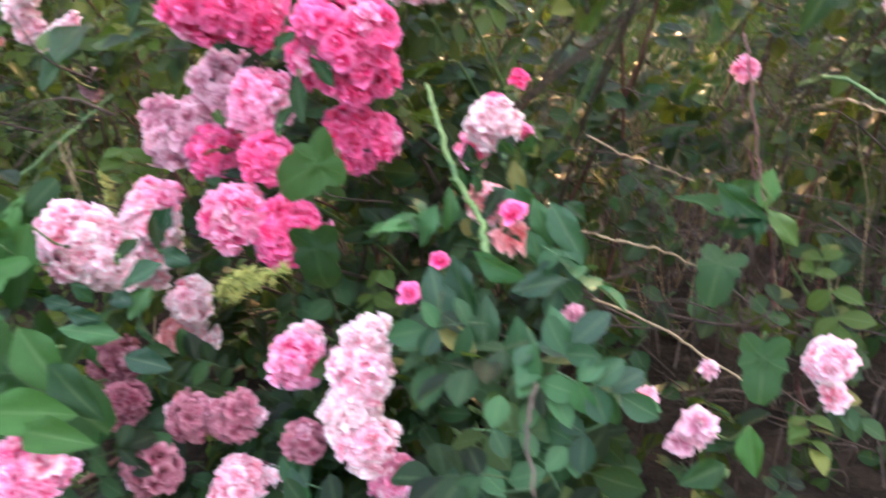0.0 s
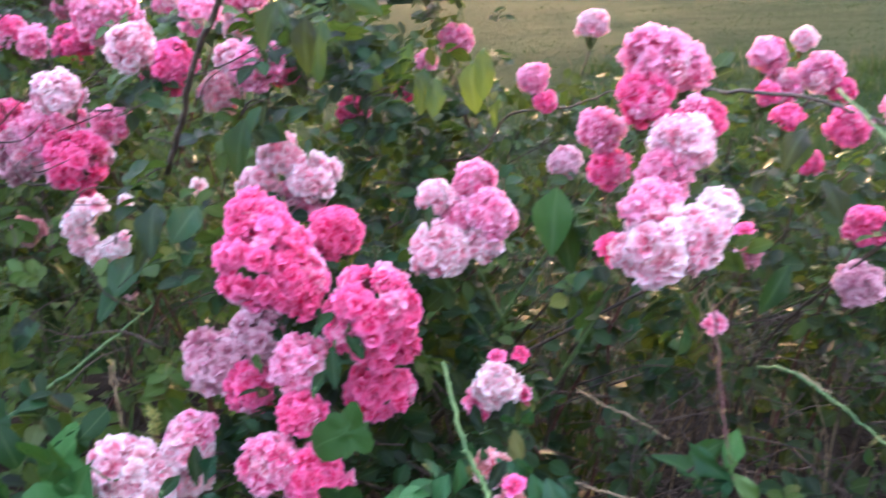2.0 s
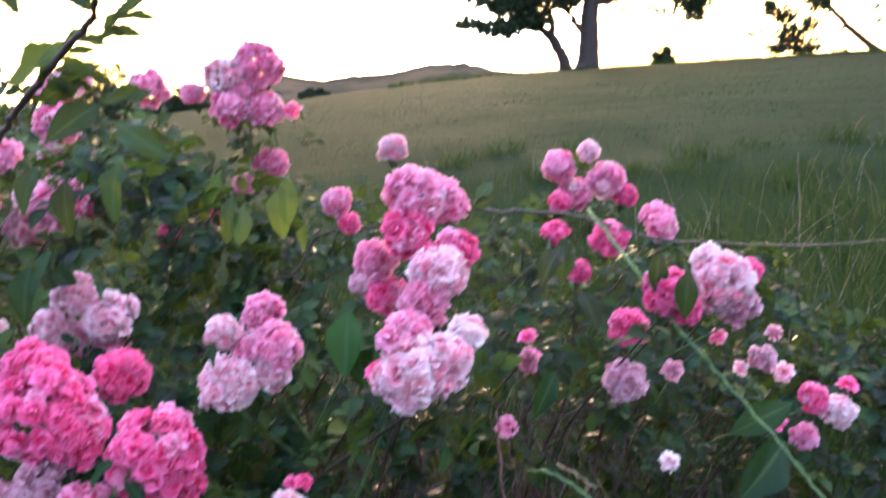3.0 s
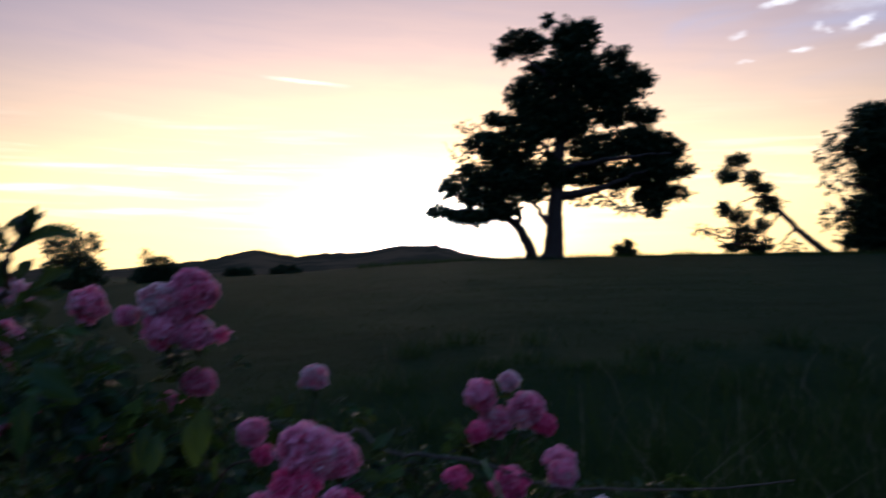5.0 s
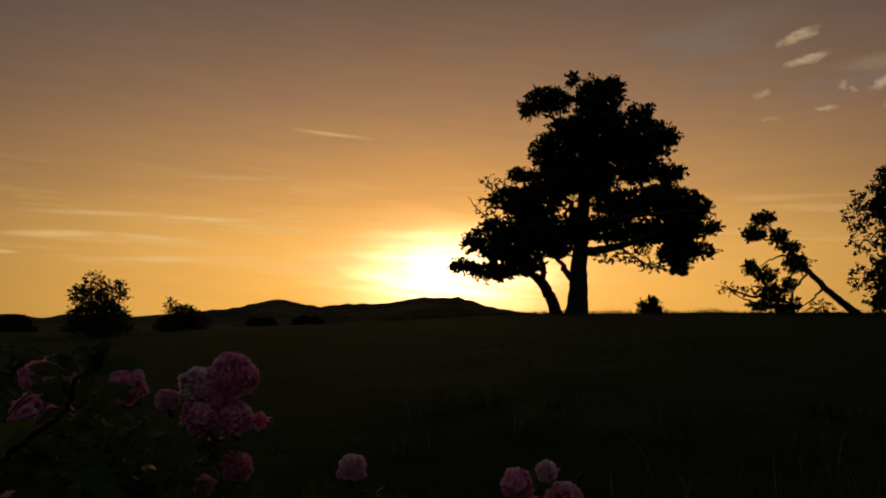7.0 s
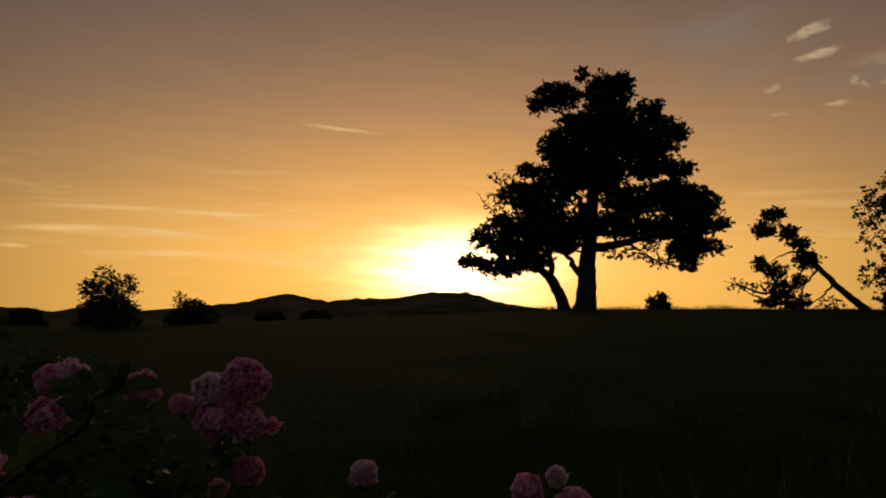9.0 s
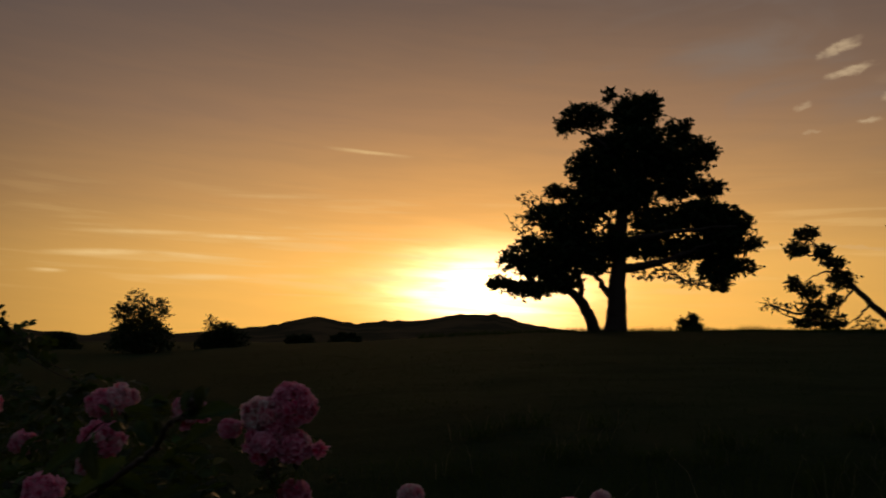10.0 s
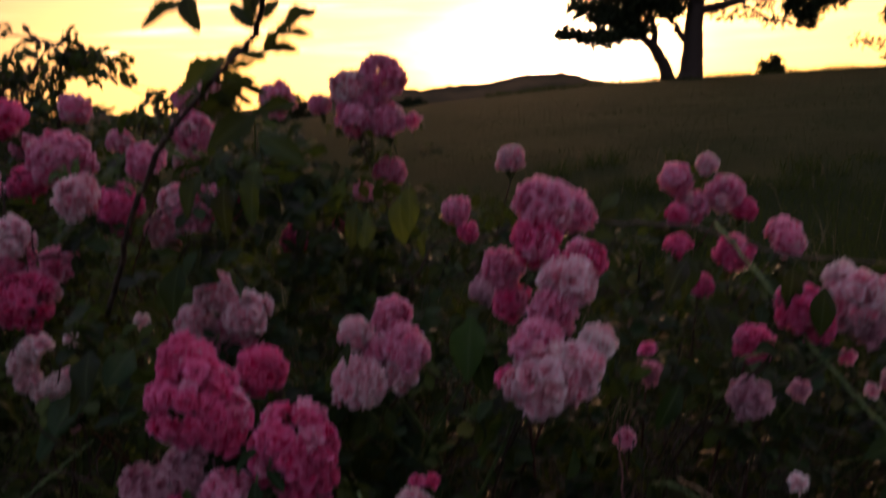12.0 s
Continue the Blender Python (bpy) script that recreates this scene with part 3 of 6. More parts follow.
def big_tree():
    tree = thing("tree", (TREE_X, TREE_Y, TREE_Z), "tall dark spreading tree with two trunks on the crest", "tree")
    at = lambda u, v, d=0.0: (TREE_X + (u - 1035) * PX, TREE_Y + d, TREE_Z + (530 - v) * PX)
    limb("trunk", [at(1030, 542), at(1032, 522), at(1034, 490), at(1036, 450), at(1041, 390), at(1050, 300), at(1062, 220)], [0.78, 0.62, 0.54, 0.47, 0.42, 0.32, 0.16], tree, 12, 2, 0.02)
    limb("trunk", [at(999, 542, 0.6), at(996, 525, 0.6), at(988, 502, 0.6), at(973, 478, 0.5), at(955, 463, 0.4), at(925, 440, 0.2)], [0.50, 0.36, 0.33, 0.30, 0.22, 0.08], tree, 10, 3, 0.02)
    for k, (pts, r) in enumerate((
            ([at(1040, 428), at(1085, 420, -0.6), at(1120, 412, -0.9), at(1190, 385, -1.2)], [0.30, 0.22, 0.06]),
            ([at(1027, 475), at(1017, 462, 0.3), at(1008, 446, 0.6), at(985, 415, 1.0)], [0.24, 0.17, 0.06]),
            ([at(974, 480, 0.5), at(976, 460, 0.4), at(970, 430, 0.4), at(955, 390, 0.4)], [0.22, 0.16, 0.06]),
            ([at(1044, 370), at(1015, 320, 1.0), at(985, 270, 1.3)], [0.22, 0.15, 0.05]),
            ([at(1048, 330), at(1100, 290, 1.2), at(1170, 250, 1.6)], [0.22, 0.15, 0.05]),
            ([at(1050, 270), at(1020, 222, -0.8), at(990, 200, -0.9), at(955, 182, -1.0)], [0.18, 0.11, 0.08, 0.03]),
            ([at(1024, 225), at(1012, 205), at(1005, 180)], [0.09, 0.06, 0.03]),
            ([at(1060, 230), at(1080, 180, 0.2), at(1078, 130, 0.3)], [0.17, 0.1, 0.04]),
            ([at(1044, 380), at(1110, 370, -1.5), at(1220, 360, -2.2)], [0.2, 0.14, 0.04]),
            ([at(945, 463, 0.4), at(905, 455, -0.3), at(840, 450, -0.4)], [0.15, 0.10, 0.03]),
            ([at(950, 465, 0.5), at(930, 395, 1.2), at(905, 330, 1.4), at(866, 292, 1.4)], [0.14, 0.1, 0.05, 0.02]),
            ([at(905, 395, 0.5), at(870, 360, 0.4), at(843, 330, 0.3)], [0.07, 0.04, 0.015]),
            ([at(1100, 418, -0.9), at(1125, 440, -1.2), at(1165, 456, -1.3), at(1215, 462, -1.4)], [0.09, 0.06, 0.04, 0.02]))):
        limb("limb", pts, r, tree, 7, k, 0.05)
    lobes = []
    upper = ((1075, 152, 46, 28, 1.3), (1030, 120, 11, 12, 0.9), (1100, 128, 22, 12, 1.0), (985, 158, 42, 20, 1.1), (948, 178, 17, 11, 1.0), (1075, 212, 68, 38, 1.3), (1150, 188, 24, 20, 1.1),
             (1164, 172, 9, 9, 0.9), (1182, 225, 30, 25, 1.2), (1208, 222, 11, 9, 1.0), (1000, 238, 44, 18, 1.0), (962, 250, 15, 14, 0.7), (1202, 284, 31, 11, 1.1), (1140, 275, 44, 28, 1.0),
             (1060, 290, 50, 36, 1.3), (1016, 206, 34, 15, 0.7), (1130, 238, 52, 30, 1.1), (1000, 268, 44, 18, 1.0), (1000, 300, 48, 28, 1.2), (935, 292, 24, 9, 1.0))
    lower = ((884, 302, 15, 11, 0.4), (912, 334, 34, 20, 0.8), (872, 348, 16, 15, 0.5), (960, 345, 52, 34, 1.2), (1108, 345, 50, 28, 1.1), (1190, 332, 52, 28, 1.3), (1250, 345, 24, 20, 1.2), (1272, 380, 19, 10, 1.0),
             (1213, 382, 52, 28, 1.3), (1254, 420, 25, 10, 1.0), (1208, 428, 34, 19, 1.2), (1213, 455, 17, 8, 0.9), (1150, 392, 42, 20, 1.0))
    skirt = ((1130, 432, 34, 9, 0.35), (1168, 450, 30, 5, 0.45), (1085, 436, 22, 6, 0.6), (1030, 385, 34, 26, 1.2), (960, 395, 54, 28, 1.2), (895, 394, 42, 23, 0.9), (852, 412, 20, 17, 0.8),
             (834, 452, 28, 9, 0.8), (886, 461, 46, 13, 0.9), (905, 428, 44, 14, 1.0), (1088, 388, 40, 20, 1.0), (938, 445, 38, 18, 1.1), (998, 420, 28, 16, 0.9))
    for u, v, ru, rv, dense in upper + lower + skirt:
        x, y, z = at(u, v)
        lobes.append((x, y, z, ru * PX * 1.1, max(ru, rv) * PX * 0.9, (rv * 1.25 + 2) * PX, dense))
    crown("crown", lobes, 34, 0.11, tree, TREE_LEAF, 3, 0.65)


def dense_tree():
    """The rounded dark tree farther along the crest."""
    bx, by = 31.0, 43.0
    bz = float(ground_z(bx, by)) - 0.1
    tree = thing("tree", (bx, by, bz), "dense dark rounded tree with drooping sprays on the crest", "tree")
    limb("trunk", [(bx, by, bz - 0.2), (bx - 0.1, by, bz + 2), (bx + 0.1, by, bz + 5), (bx, by, bz + 8.6)], [0.5, 0.4, 0.28, 0.08], tree, 10)
    lobes = [(bx + a * 1.05, by + b, bz + c * 0.92, r * 1.05, r, q, d) for a, b, c, r, q, d in (
        (-0.6, 0, 8.6, 1.25, 1.1, 1.2), (0.6, 0.4, 7.6, 1.9, 1.5, 1.2), (-1.2, -0.3, 6.8, 1.6, 1.3, 1.1), (2.2, 0, 5.9, 1.7, 1.5, 1.2), (0.5, 0, 5.0, 2.4, 1.8, 1.2),
        (3.0, 0.2, 4.2, 1.6, 1.5, 1.2), (-2.6, 0, 7.2, 0.8, 1.1, 0.6), (-3.3, 0, 6.0, 0.8, 0.9, 0.6), (-2.9, 0, 4.6, 0.7, 0.9, 0.5), (-3.2, 0, 2.3, 0.8, 0.7, 0.6),
        (1.0, 0, 2.6, 2.6, 1.7, 1.2), (3.4, 0, 2.2, 1.5, 1.5, 1.1), (-1.4, 0, 2.4, 1.4, 1.6, 1.0), (1.2, 0, 0.9, 3.0, 0.9, 1.1), (-1.6, 0, 0.7, 1.3, 0.6, 0.8))]
    for k, l in enumerate(lobes[2:10:2]):
        limb("limb", [(bx, by, l[2] - 1.2), ((bx + l[0]) / 2, by, l[2] - 0.4), (l[0], l[1], l[2])], [0.14, 0.09, 0.03], tree, 6, k)
    crown("crown", lobes, 34, 0.12, tree, TREE_LEAF, 8, 0.7, 0.25)


def broken_tree():
    """A tree snapped near its foot: the leaning stem still holds ragged tufts."""
    y = 44.0
    at = lambda u, v, d=0.0: (27.70 + (u - 1275) * 0.0367, y + d, 2.2 + (490 - v) * 0.0349)
    bx, by, bz = at(1275, 492)
    tree = thing("tree", (bx, by, bz), "broken tree leaning over with ragged dark tufts of leaves", "fallen tree")
    limb("trunk", [at(1282, 496), at(1250, 470), at(1215, 438), at(1192, 410), at(1160, 372), at(1128, 336)], [0.26, 0.2, 0.17, 0.14, 0.09, 0.03], tree, 8, 1, 0.03)
    for k, pts in enumerate((((1200, 425), (1175, 455), (1165, 490)), ((1190, 480), (1120, 468), (1048, 448)), ((1120, 468), (1085, 458), (1060, 440)), ((1155, 480), (1100, 474), (1070, 458)),
                             ((1180, 395), (1150, 402), (1115, 420)), ((1170, 380), (1190, 375), (1195, 380)), ((1225, 450), (1205, 470), (1180, 488)), ((1160, 372), (1130, 370), (1098, 350)))):
        limb("limb", [at(u, v, 0.2 * (k % 3 - 1)) for u, v in pts], [0.08, 0.05, 0.015], tree, 6, k + 5, 0.04)
    lobes = []
    for u, v, ru, rv, d in ((1130, 335, 24, 13, 1.0), (1115, 362, 24, 14, 1.0), (1155, 365, 16, 16, 0.9), (1175, 385, 18, 14, 0.7), (1105, 415, 10, 14, 0.9), (1130, 430, 22, 16, 0.8),
                            (1183, 411, 24, 19, 0.9), (1140, 460, 28, 20, 0.8), (1170, 445, 12, 16, 0.7), (1120, 482, 22, 7, 0.8), (1222, 483, 26, 10, 0.5), (1160, 470, 34, 18, 0.6), (1095, 457, 24, 7, 0.35), (1070, 454, 16, 9, 0.25), (1165, 484, 28, 7, 0.9)):
        x, yy, z = at(u, v)
        lobes.append((x, yy, z, ru * 0.0355, 0.6, rv * 0.0345, d))
    crown("foliage", lobes, 38, 0.095, tree, TREE_LEAF, 21, 0.8, 0.35)


def round_tree(x, y, wide, tall, seed, label, dense=1.0, name="tree", spire=0.0):
    rng = random.Random(seed)
    z = float(ground_z(x, y)) - 0.05
    tree = thing(name, (x, y, z), label, "tree" if tall > 2.5 else "shrub")
    limb("trunk", [(x, y, z - 0.1), (x + 0.03 * tall, y, z + tall * 0.35), (x, y, z + tall * 0.8)], [tall * 0.035, tall * 0.025, tall * 0.008], tree, 7, seed)
    lobes = []
    for i in range(11):
        a, h = rng.uniform(0, 6.28), rng.uniform(0.16, 0.86)
        reach = wide * 0.5 * (1 - max(0, h - 0.35) * (0.9 + spire)) * rng.uniform(0.35, 0.75)
        r = wide * rng.uniform(0.16, 0.25) * (1 - 0.45 * h)
        lobes.append((x + math.cos(a) * reach, y + math.sin(a) * reach, z + tall * h, r, r, r * 0.8, dense))
        limb("limb", [(x, y, z + tall * h * 0.6), (x + math.cos(a) * reach, y + math.sin(a) * reach, z + tall * h)], [tall * 0.012, tall * 0.004], tree, 5, seed + i)
    lobes.append((x, y, z + tall * 0.13, wide * 0.44, wide * 0.44, tall * 0.13, dense))
    lobes.append((x, y, z + tall * 0.3, wide * 0.36, wide * 0.36, tall * 0.24, dense))
    crown("crown", lobes, 40, 0.034 * max(wide, 2.0) ** 0.6, tree, TREE_LEAF, seed)


def overhanging_tree():
    """A fine-leaved tree beside the path; thin drooping twigs reach into the sky over the crest."""
    bx, by = 9.6, 5.2
    bz = float(ground_z(bx, by))
    tree = thing("tree", (bx, by, bz), "slender tree with thin sparse drooping twigs", "tree")
    limb("trunk", [(bx, by, bz - 0.1), (bx - 0.1, by + 0.1, bz + 1.6), (bx - 0.4, by + 0.2, bz + 3.2), (bx - 0.6, by + 0.4, bz + 4.4)], [0.13, 0.1, 0.07, 0.04], tree, 8)
    rng = random.Random(5)
    sprigs = []
    for k, (ex, ey, ez) in enumerate(((6.10, 7.0, 3.34), (6.36, 7.0, 3.81), (6.52, 7.0, 3.51), (6.46, 7.0, 2.85), (6.75, 7.0, 2.59), (6.40, 6.9, 3.38))):
        start = Vector((bx - 0.45, by + 0.25, bz + 3.3 + 0.15 * k))
        end = Vector((ex, ey, ez))
        mid = start.lerp(end, 0.55) + Vector((0, 0, 0.45))
        pts = smooth_path([tuple(start), tuple(mid), tuple(end)], 10)
        v, f = tube(pts, [0.03, 0.016, 0.004], 5)
        part("limb", mesh("limb", v, f, BARK), tree)
        for i in range(8, len(pts)):
            for _ in range(3):
                a = Vector(pts[i])
                b = a + Vector((rng.uniform(-0.35, 0.2), rng.uniform(-0.2, 0.2), rng.uniform(-0.32, 0.12)))
                sprigs.append(tube([tuple(a), tuple(a.lerp(b, 0.5) + Vector((0, 0, 0.03))), tuple(b)], [0.006, 0.002], 4))
                for _ in range(5):
                    c = a.lerp(b, rng.uniform(0.2, 1))
                    e = c + Vector((rng.uniform(-0.06, 0.06), rng.uniform(-0.06, 0.06), rng.uniform(-0.05, 0.06)))
                    sprigs.append(tube([tuple(c), tuple(c.lerp(e, 0.5)), tuple(e)], [0.004, 0.010, 0.003], 4))
    v, f = join(sprigs)
    part("twig_spray", mesh("twig_spray", v, f, BARK), tree, kind="stuff")


build_ground()
build_litter()
build_grass()
big_tree()
dense_tree()
broken_tree()
overhanging_tree()
round_tree(16.2, 46.0, 1.9, 1.05, 31, "small round shrub on the crest", 1.0, "shrub")
round_tree(-25.4, 74.0, 8.0, 6.2, 41, "dark bushy tree standing in the lower field", 0.55)
round_tree(-19.7, 80.0, 6.4, 3.0, 42, "low round dark tree in the lower field", 0.6)
round_tree(-14.7, 100.0, 4.6, 0.9, 43, "low dark shrub in the lower field", 1.0, "shrub")
round_tree(-9.8, 108.0, 4.8, 1.2, 44, "low dark shrub in the lower field", 1.0, "shrub")
round_tree(-43.0, 96.0, 7.0, 1.7, 45, "low round dark tree in the lower field", 1.0)
round_tree(-58.0, 96.0, 8.0, 3.0, 46, "low round dark tree in the lower field", 1.0)


# ---- roses ----
def bloom_mesh(name, kind, colour, seed):
    """A small many-petalled rose of radius 1 that faces +z: rings of ruffled, cupped petals; an open one shows its stamens."""
    rng = random.Random(seed)
    rings = {"full": ((9, 1.0, -2, 0.0), (8, 0.95, 22, 0.05), (8, 0.86, 42, 0.10), (6, 0.74, 60, 0.14), (4, 0.60, 78, 0.18)),
             "open": ((8, 1.0, 8, 0.0), (7, 0.90, 28, 0.06), (6, 0.66, 46, 0.10)),
             "loose": ((9, 1.10, -18, 0.0), (8, 1.04, 8, 0.06), (8, 0.95, 34, 0.10), (6, 0.84, 56, 0.14), (5, 0.70, 76, 0.18))}[kind]
    verts, faces, tips, index = [], [], [], []
    for count, length, tilt, lift in rings:
        turn = rng.uniform(0, 6.28)
        for i in range(count):
            a = turn + 2 * math.pi * i / count + rng.uniform(-0.3, 0.3)
            t = radians(tilt + rng.uniform(-24, 24))
            l = length * rng.uniform(0.76, 1.16)
            wide = l * (rng.uniform(0.44, 0.56) if kind == "open" else rng.uniform(0.30, 0.44) if kind == "full" else rng.uniform(0.22, 0.36))
            twist, roll = rng.uniform(-0.28, 0.28), rng.uniform(-0.10, 0.34)
            base = len(verts)
            for r, (s, w) in enumerate(((0.08, 0.22), (0.5, 0.82), (0.82, 1.0), (1.03, 0.62))):
                for q in (-1, 0, 1):
                    jag = rng.uniform(-0.10, 0.10) if r == 3 else rng.uniform(-0.03, 0.03)
                    out = (s + jag - (0.13 * abs(q) if r == 3 else 0)) * l
                    cup = (0.20 * abs(q) - 0.06) * l * w - roll * max(0, s - 0.5) * l + twist * q * s * l + rng.uniform(-0.10, 0.10) * l * s
                    side = q * w * wide + rng.uniform(-0.05, 0.05) * s
                    px = out * math.cos(t) - cup * math.sin(t)
                    pz = out * math.sin(t) + cup * math.cos(t) + lift
                    verts.append((px * math.cos(a) - side * math.sin(a), px * math.sin(a) + side * math.cos(a), pz))
                    tips.append(min(1.0, s * (1.0 if q else 0.86)))
            for r in range(3):
                for c in range(2):
                    k = base + r * 3 + c
                    faces.append((k, k + 1, k + 4, k + 3))
                    index.append(0)
    if kind == "open":
        for i in range(12):
            a, r = rng.uniform(0, 6.28), rng.uniform(0.03, 0.22)
            x, y = math.cos(a) * r, math.sin(a) * r
            base = len(verts)
            for dx, dy, z in ((-0.035, 0, 0.1), (0.035, 0, 0.1), (0.05, 0.03, 0.36), (-0.05, -0.03, 0.36)):
                verts.append((x * (1 + z) + dx, y * (1 + z) + dy, z))
                tips.append(1)
            faces.append((base, base + 1, base + 2, base + 3))
            index.append(1)
    # green hip and sepals behind
    base = len(verts)
    for i in range(5):
        a = 2 * math.pi * i / 5
        verts.append((math.cos(a) * 0.16, math.sin(a) * 0.16, 0.02))
        tips.append(0.5)
    verts.append((0, 0, -0.34))
    tips.append(0.5)
    for i in range(5):
        faces.append((base + i, base + 5, base + (i + 1) % 5))
        index.append(2)
    return mesh(name, verts, faces, None, tips, True, [PETALS[colour], STEMS["straw"], STEMS["green"]], index)


BLOOMS = {c: [bloom_mesh("bloom", k, c, 100 + 7 * i + j) for j, k in enumerate(("full", "full", "loose", "full", "open") if c == "hot" else ("full", "loose", "loose", "loose"))]
          for i, c in enumerate(PETALS)}

bush_left = thing("rose_bush", (-0.95, 1.6, 0.0), "rambling rose bush with pink and lilac flower clusters", "rose bush", "rambling roses in bloom")
bush_middle = thing("rose_bush", (-0.1, 1.25, 0.0), "rambling rose bush covered with hot pink and pale pink flower clusters", "rose bush", "rambling roses in bloom")
bush_right = thing("rose_bush", (0.55, 1.35, 0.0), "sprawling rose bush with arching canes and scattered pink flowers", "rose bush", "rambling roses in bloom")
BUSHES = (bush_left, bush_middle, bush_right)
HEADS = []


def bush_at(x):
    return bush_left if x < -0.45 else bush_middle if x < 0.32 else bush_right


def bloom_head(colour, x, y, z, r):
    """A domed cluster of small roses round (x, y, z) on short stalks."""
    rng = random.Random(int(1000 * (x + 5)) * 31 + int(1000 * z))
    centre = Vector((x, y, z))
    lean = Vector((0.0, -0.55, 0.7)).normalized()
    stalk = centre - lean * (r + 0.03)
    spots = []
    if r < 0.021:
        spots.append((centre, (lean + Vector((rng.uniform(-0.5, 0.5), rng.uniform(-0.4, 0.4), rng.uniform(-0.3, 0.3)))).normalized(), r * 1.02))
    else:
        rb = min(0.0185, max(0.0125, r * 0.44)) * rng.uniform(0.95, 1.08)
        n = max(5, int(6.6 * (r / rb) ** 2))
        turn = rng.uniform(0, 6.28)
        for i in range(n):
            h = 1 - 2 * (i + 0.5) / n
            a = turn + i * 2.39996
            d = Vector((math.cos(a) * math.sqrt(1 - h * h), math.sin(a) * math.sqrt(1 - h * h), h))
            if d.dot(lean) < -0.35:
                continue
            size = rb * rng.uniform(0.72, 1.26)
            reach = (r - 0.45 * size) * rng.uniform(0.80, 1.08)
            d = (d + Vector((rng.gauss(0, 0.2), rng.gauss(0, 0.2), rng.gauss(0, 0.2)))).normalized()
            spots.append((centre + d * reach - d * size * 0.25, d, size))
    stalks = []
    for p, d, size in spots:
        foot = stalk.lerp(p, 0.25) + Vector((rng.uniform(-0.004, 0.004), 0, 0))
        stalks.append(tube([tuple(stalk), tuple(foot), tuple(p - d * size * 0.2)], [0.0016, 0.0011, 0.0010], 4))
    v, f = join(stalks)
    bush = bush_at(x)
    head = part("flower_stem", mesh("flower_stem", v, f, STEMS["green"]), bush, label=CLUSTER_LABEL[colour])
    pool = BLOOMS[colour]
    for p, d, size in spots:
        me = rng.choice(pool)
        if rng.random() < 0.10 and colour in NEIGHBOUR:
            me = rng.choice(BLOOMS[NEIGHBOUR[colour]])
        spin = Matrix.Rotation(rng.uniform(0, 6.28), 4, "Z")
        part("bloom", me, head, Matrix.Translation(p) @ frame_of(d, (0.3, 0.2, 1)) @ spin @ Matrix.Scale(size, 4))
    HEADS.append((centre, r, stalk, bush))


CLUSTER_LABEL = {"hot": "branching stem with hot pink roses", "mid": "branching stem with pink roses", "pale": "branching stem with pale pink roses",
                 "white": "branching stem with fading blush-white roses", "lilac": "branching stem with faded lilac-pink roses",
                 "spent": "branching stem with withered dull pink roses", "faded": "branching stem with fading salmon roses"}
NEIGHBOUR = {"hot": "mid", "mid": "pale", "pale": "white", "white": "pale", "lilac": "pale", "spent": "lilac", "faded": "pale"}

bloom_head("hot", -0.259, 1.030, 0.843, 0.065)
bloom_head("hot", -0.182, 1.100, 0.864, 0.037)
bloom_head("hot", -0.276, 1.060, 0.891, 0.039)
bloom_head("hot", -0.215, 1.010, 0.824, 0.045)
bloom_head("hot", -0.114, 1.000, 0.790, 0.058)
bloom_head("hot", -0.098, 1.000, 0.745, 0.040)
bloom_head("hot", -0.144, 1.000, 0.771, 0.040)
bloom_head("hot", -0.126, 1.030, 0.665, 0.048)
bloom_head("lilac", -0.389, 1.140, 0.649, 0.052)
bloom_head("lilac", -0.302, 1.120, 0.709, 0.049)
bloom_head("mid", -0.211, 0.980, 0.725, 0.038)
bloom_head("hot", -0.317, 1.080, 0.639, 0.038)
bloom_head("hot", -0.204, 0.950, 0.674, 0.031)
bloom_head("mid", -0.239, 0.920, 0.619, 0.038)
bloom_head("hot", -0.184, 0.920, 0.601, 0.040)
bloom_head("pale", -0.321, 1.320, 0.928, 0.035)
bloom_head("pale", -0.260, 1.300, 0.894, 0.042)
bloom_head("pale", -0.359, 1.320, 0.872, 0.038)
bloom_head("mid", -0.296, 1.340, 0.848, 0.042)
bloom_head("pale", -0.042, 1.110, 0.833, 0.041)
bloom_head("pale", 0.014, 1.130, 0.835, 0.026)
bloom_head("mid", 0.026, 1.140, 0.872, 0.037)
bloom_head("pale", -0.052, 1.150, 0.898, 0.025)
bloom_head("mid", -0.000, 1.200, 0.906, 0.031)
bloom_head("mid", -0.018, 1.160, 0.867, 0.028)
bloom_head("mid", 0.236, 1.150, 1.074, 0.044)
bloom_head("mid", 0.279, 1.170, 1.060, 0.033)
bloom_head("hot", 0.220, 1.120, 1.031, 0.036)
bloom_head("mid", 0.175, 1.180, 0.980, 0.033)
bloom_head("hot", 0.183, 1.170, 0.933, 0.030)
bloom_head("hot", 0.283, 1.100, 1.001, 0.034)
bloom_head("pale", 0.255, 1.050, 0.983, 0.039)
bloom_head("mid", 0.238, 1.040, 0.954, 0.034)
bloom_head("mid", 0.206, 0.950, 0.933, 0.033)
bloom_head("pale", 0.218, 0.920, 0.897, 0.043)
bloom_head("pale", 0.252, 0.930, 0.907, 0.035)
bloom_head("white", 0.282, 0.970, 0.927, 0.025)
bloom_head("pale", 0.189, 0.940, 0.884, 0.026)
bloom_head("hot", 0.172, 1.000, 0.872, 0.018)
bloom_head("lilac", 0.141, 1.470, 0.879, 0.030)
bloom_head("pale", 0.208, 1.790, 1.100, 0.034)
bloom_head("mid", 0.089, 1.660, 1.007, 0.031)
bloom_head("hot", 0.110, 1.640, 0.964, 0.022)
bloom_head("hot", 0.486, 1.400, 0.962, 0.024)
bloom_head("mid", 0.370, 1.285, 0.658, 0.020)
bloom_head("hot", 0.586, 1.420, 0.941, 0.035)
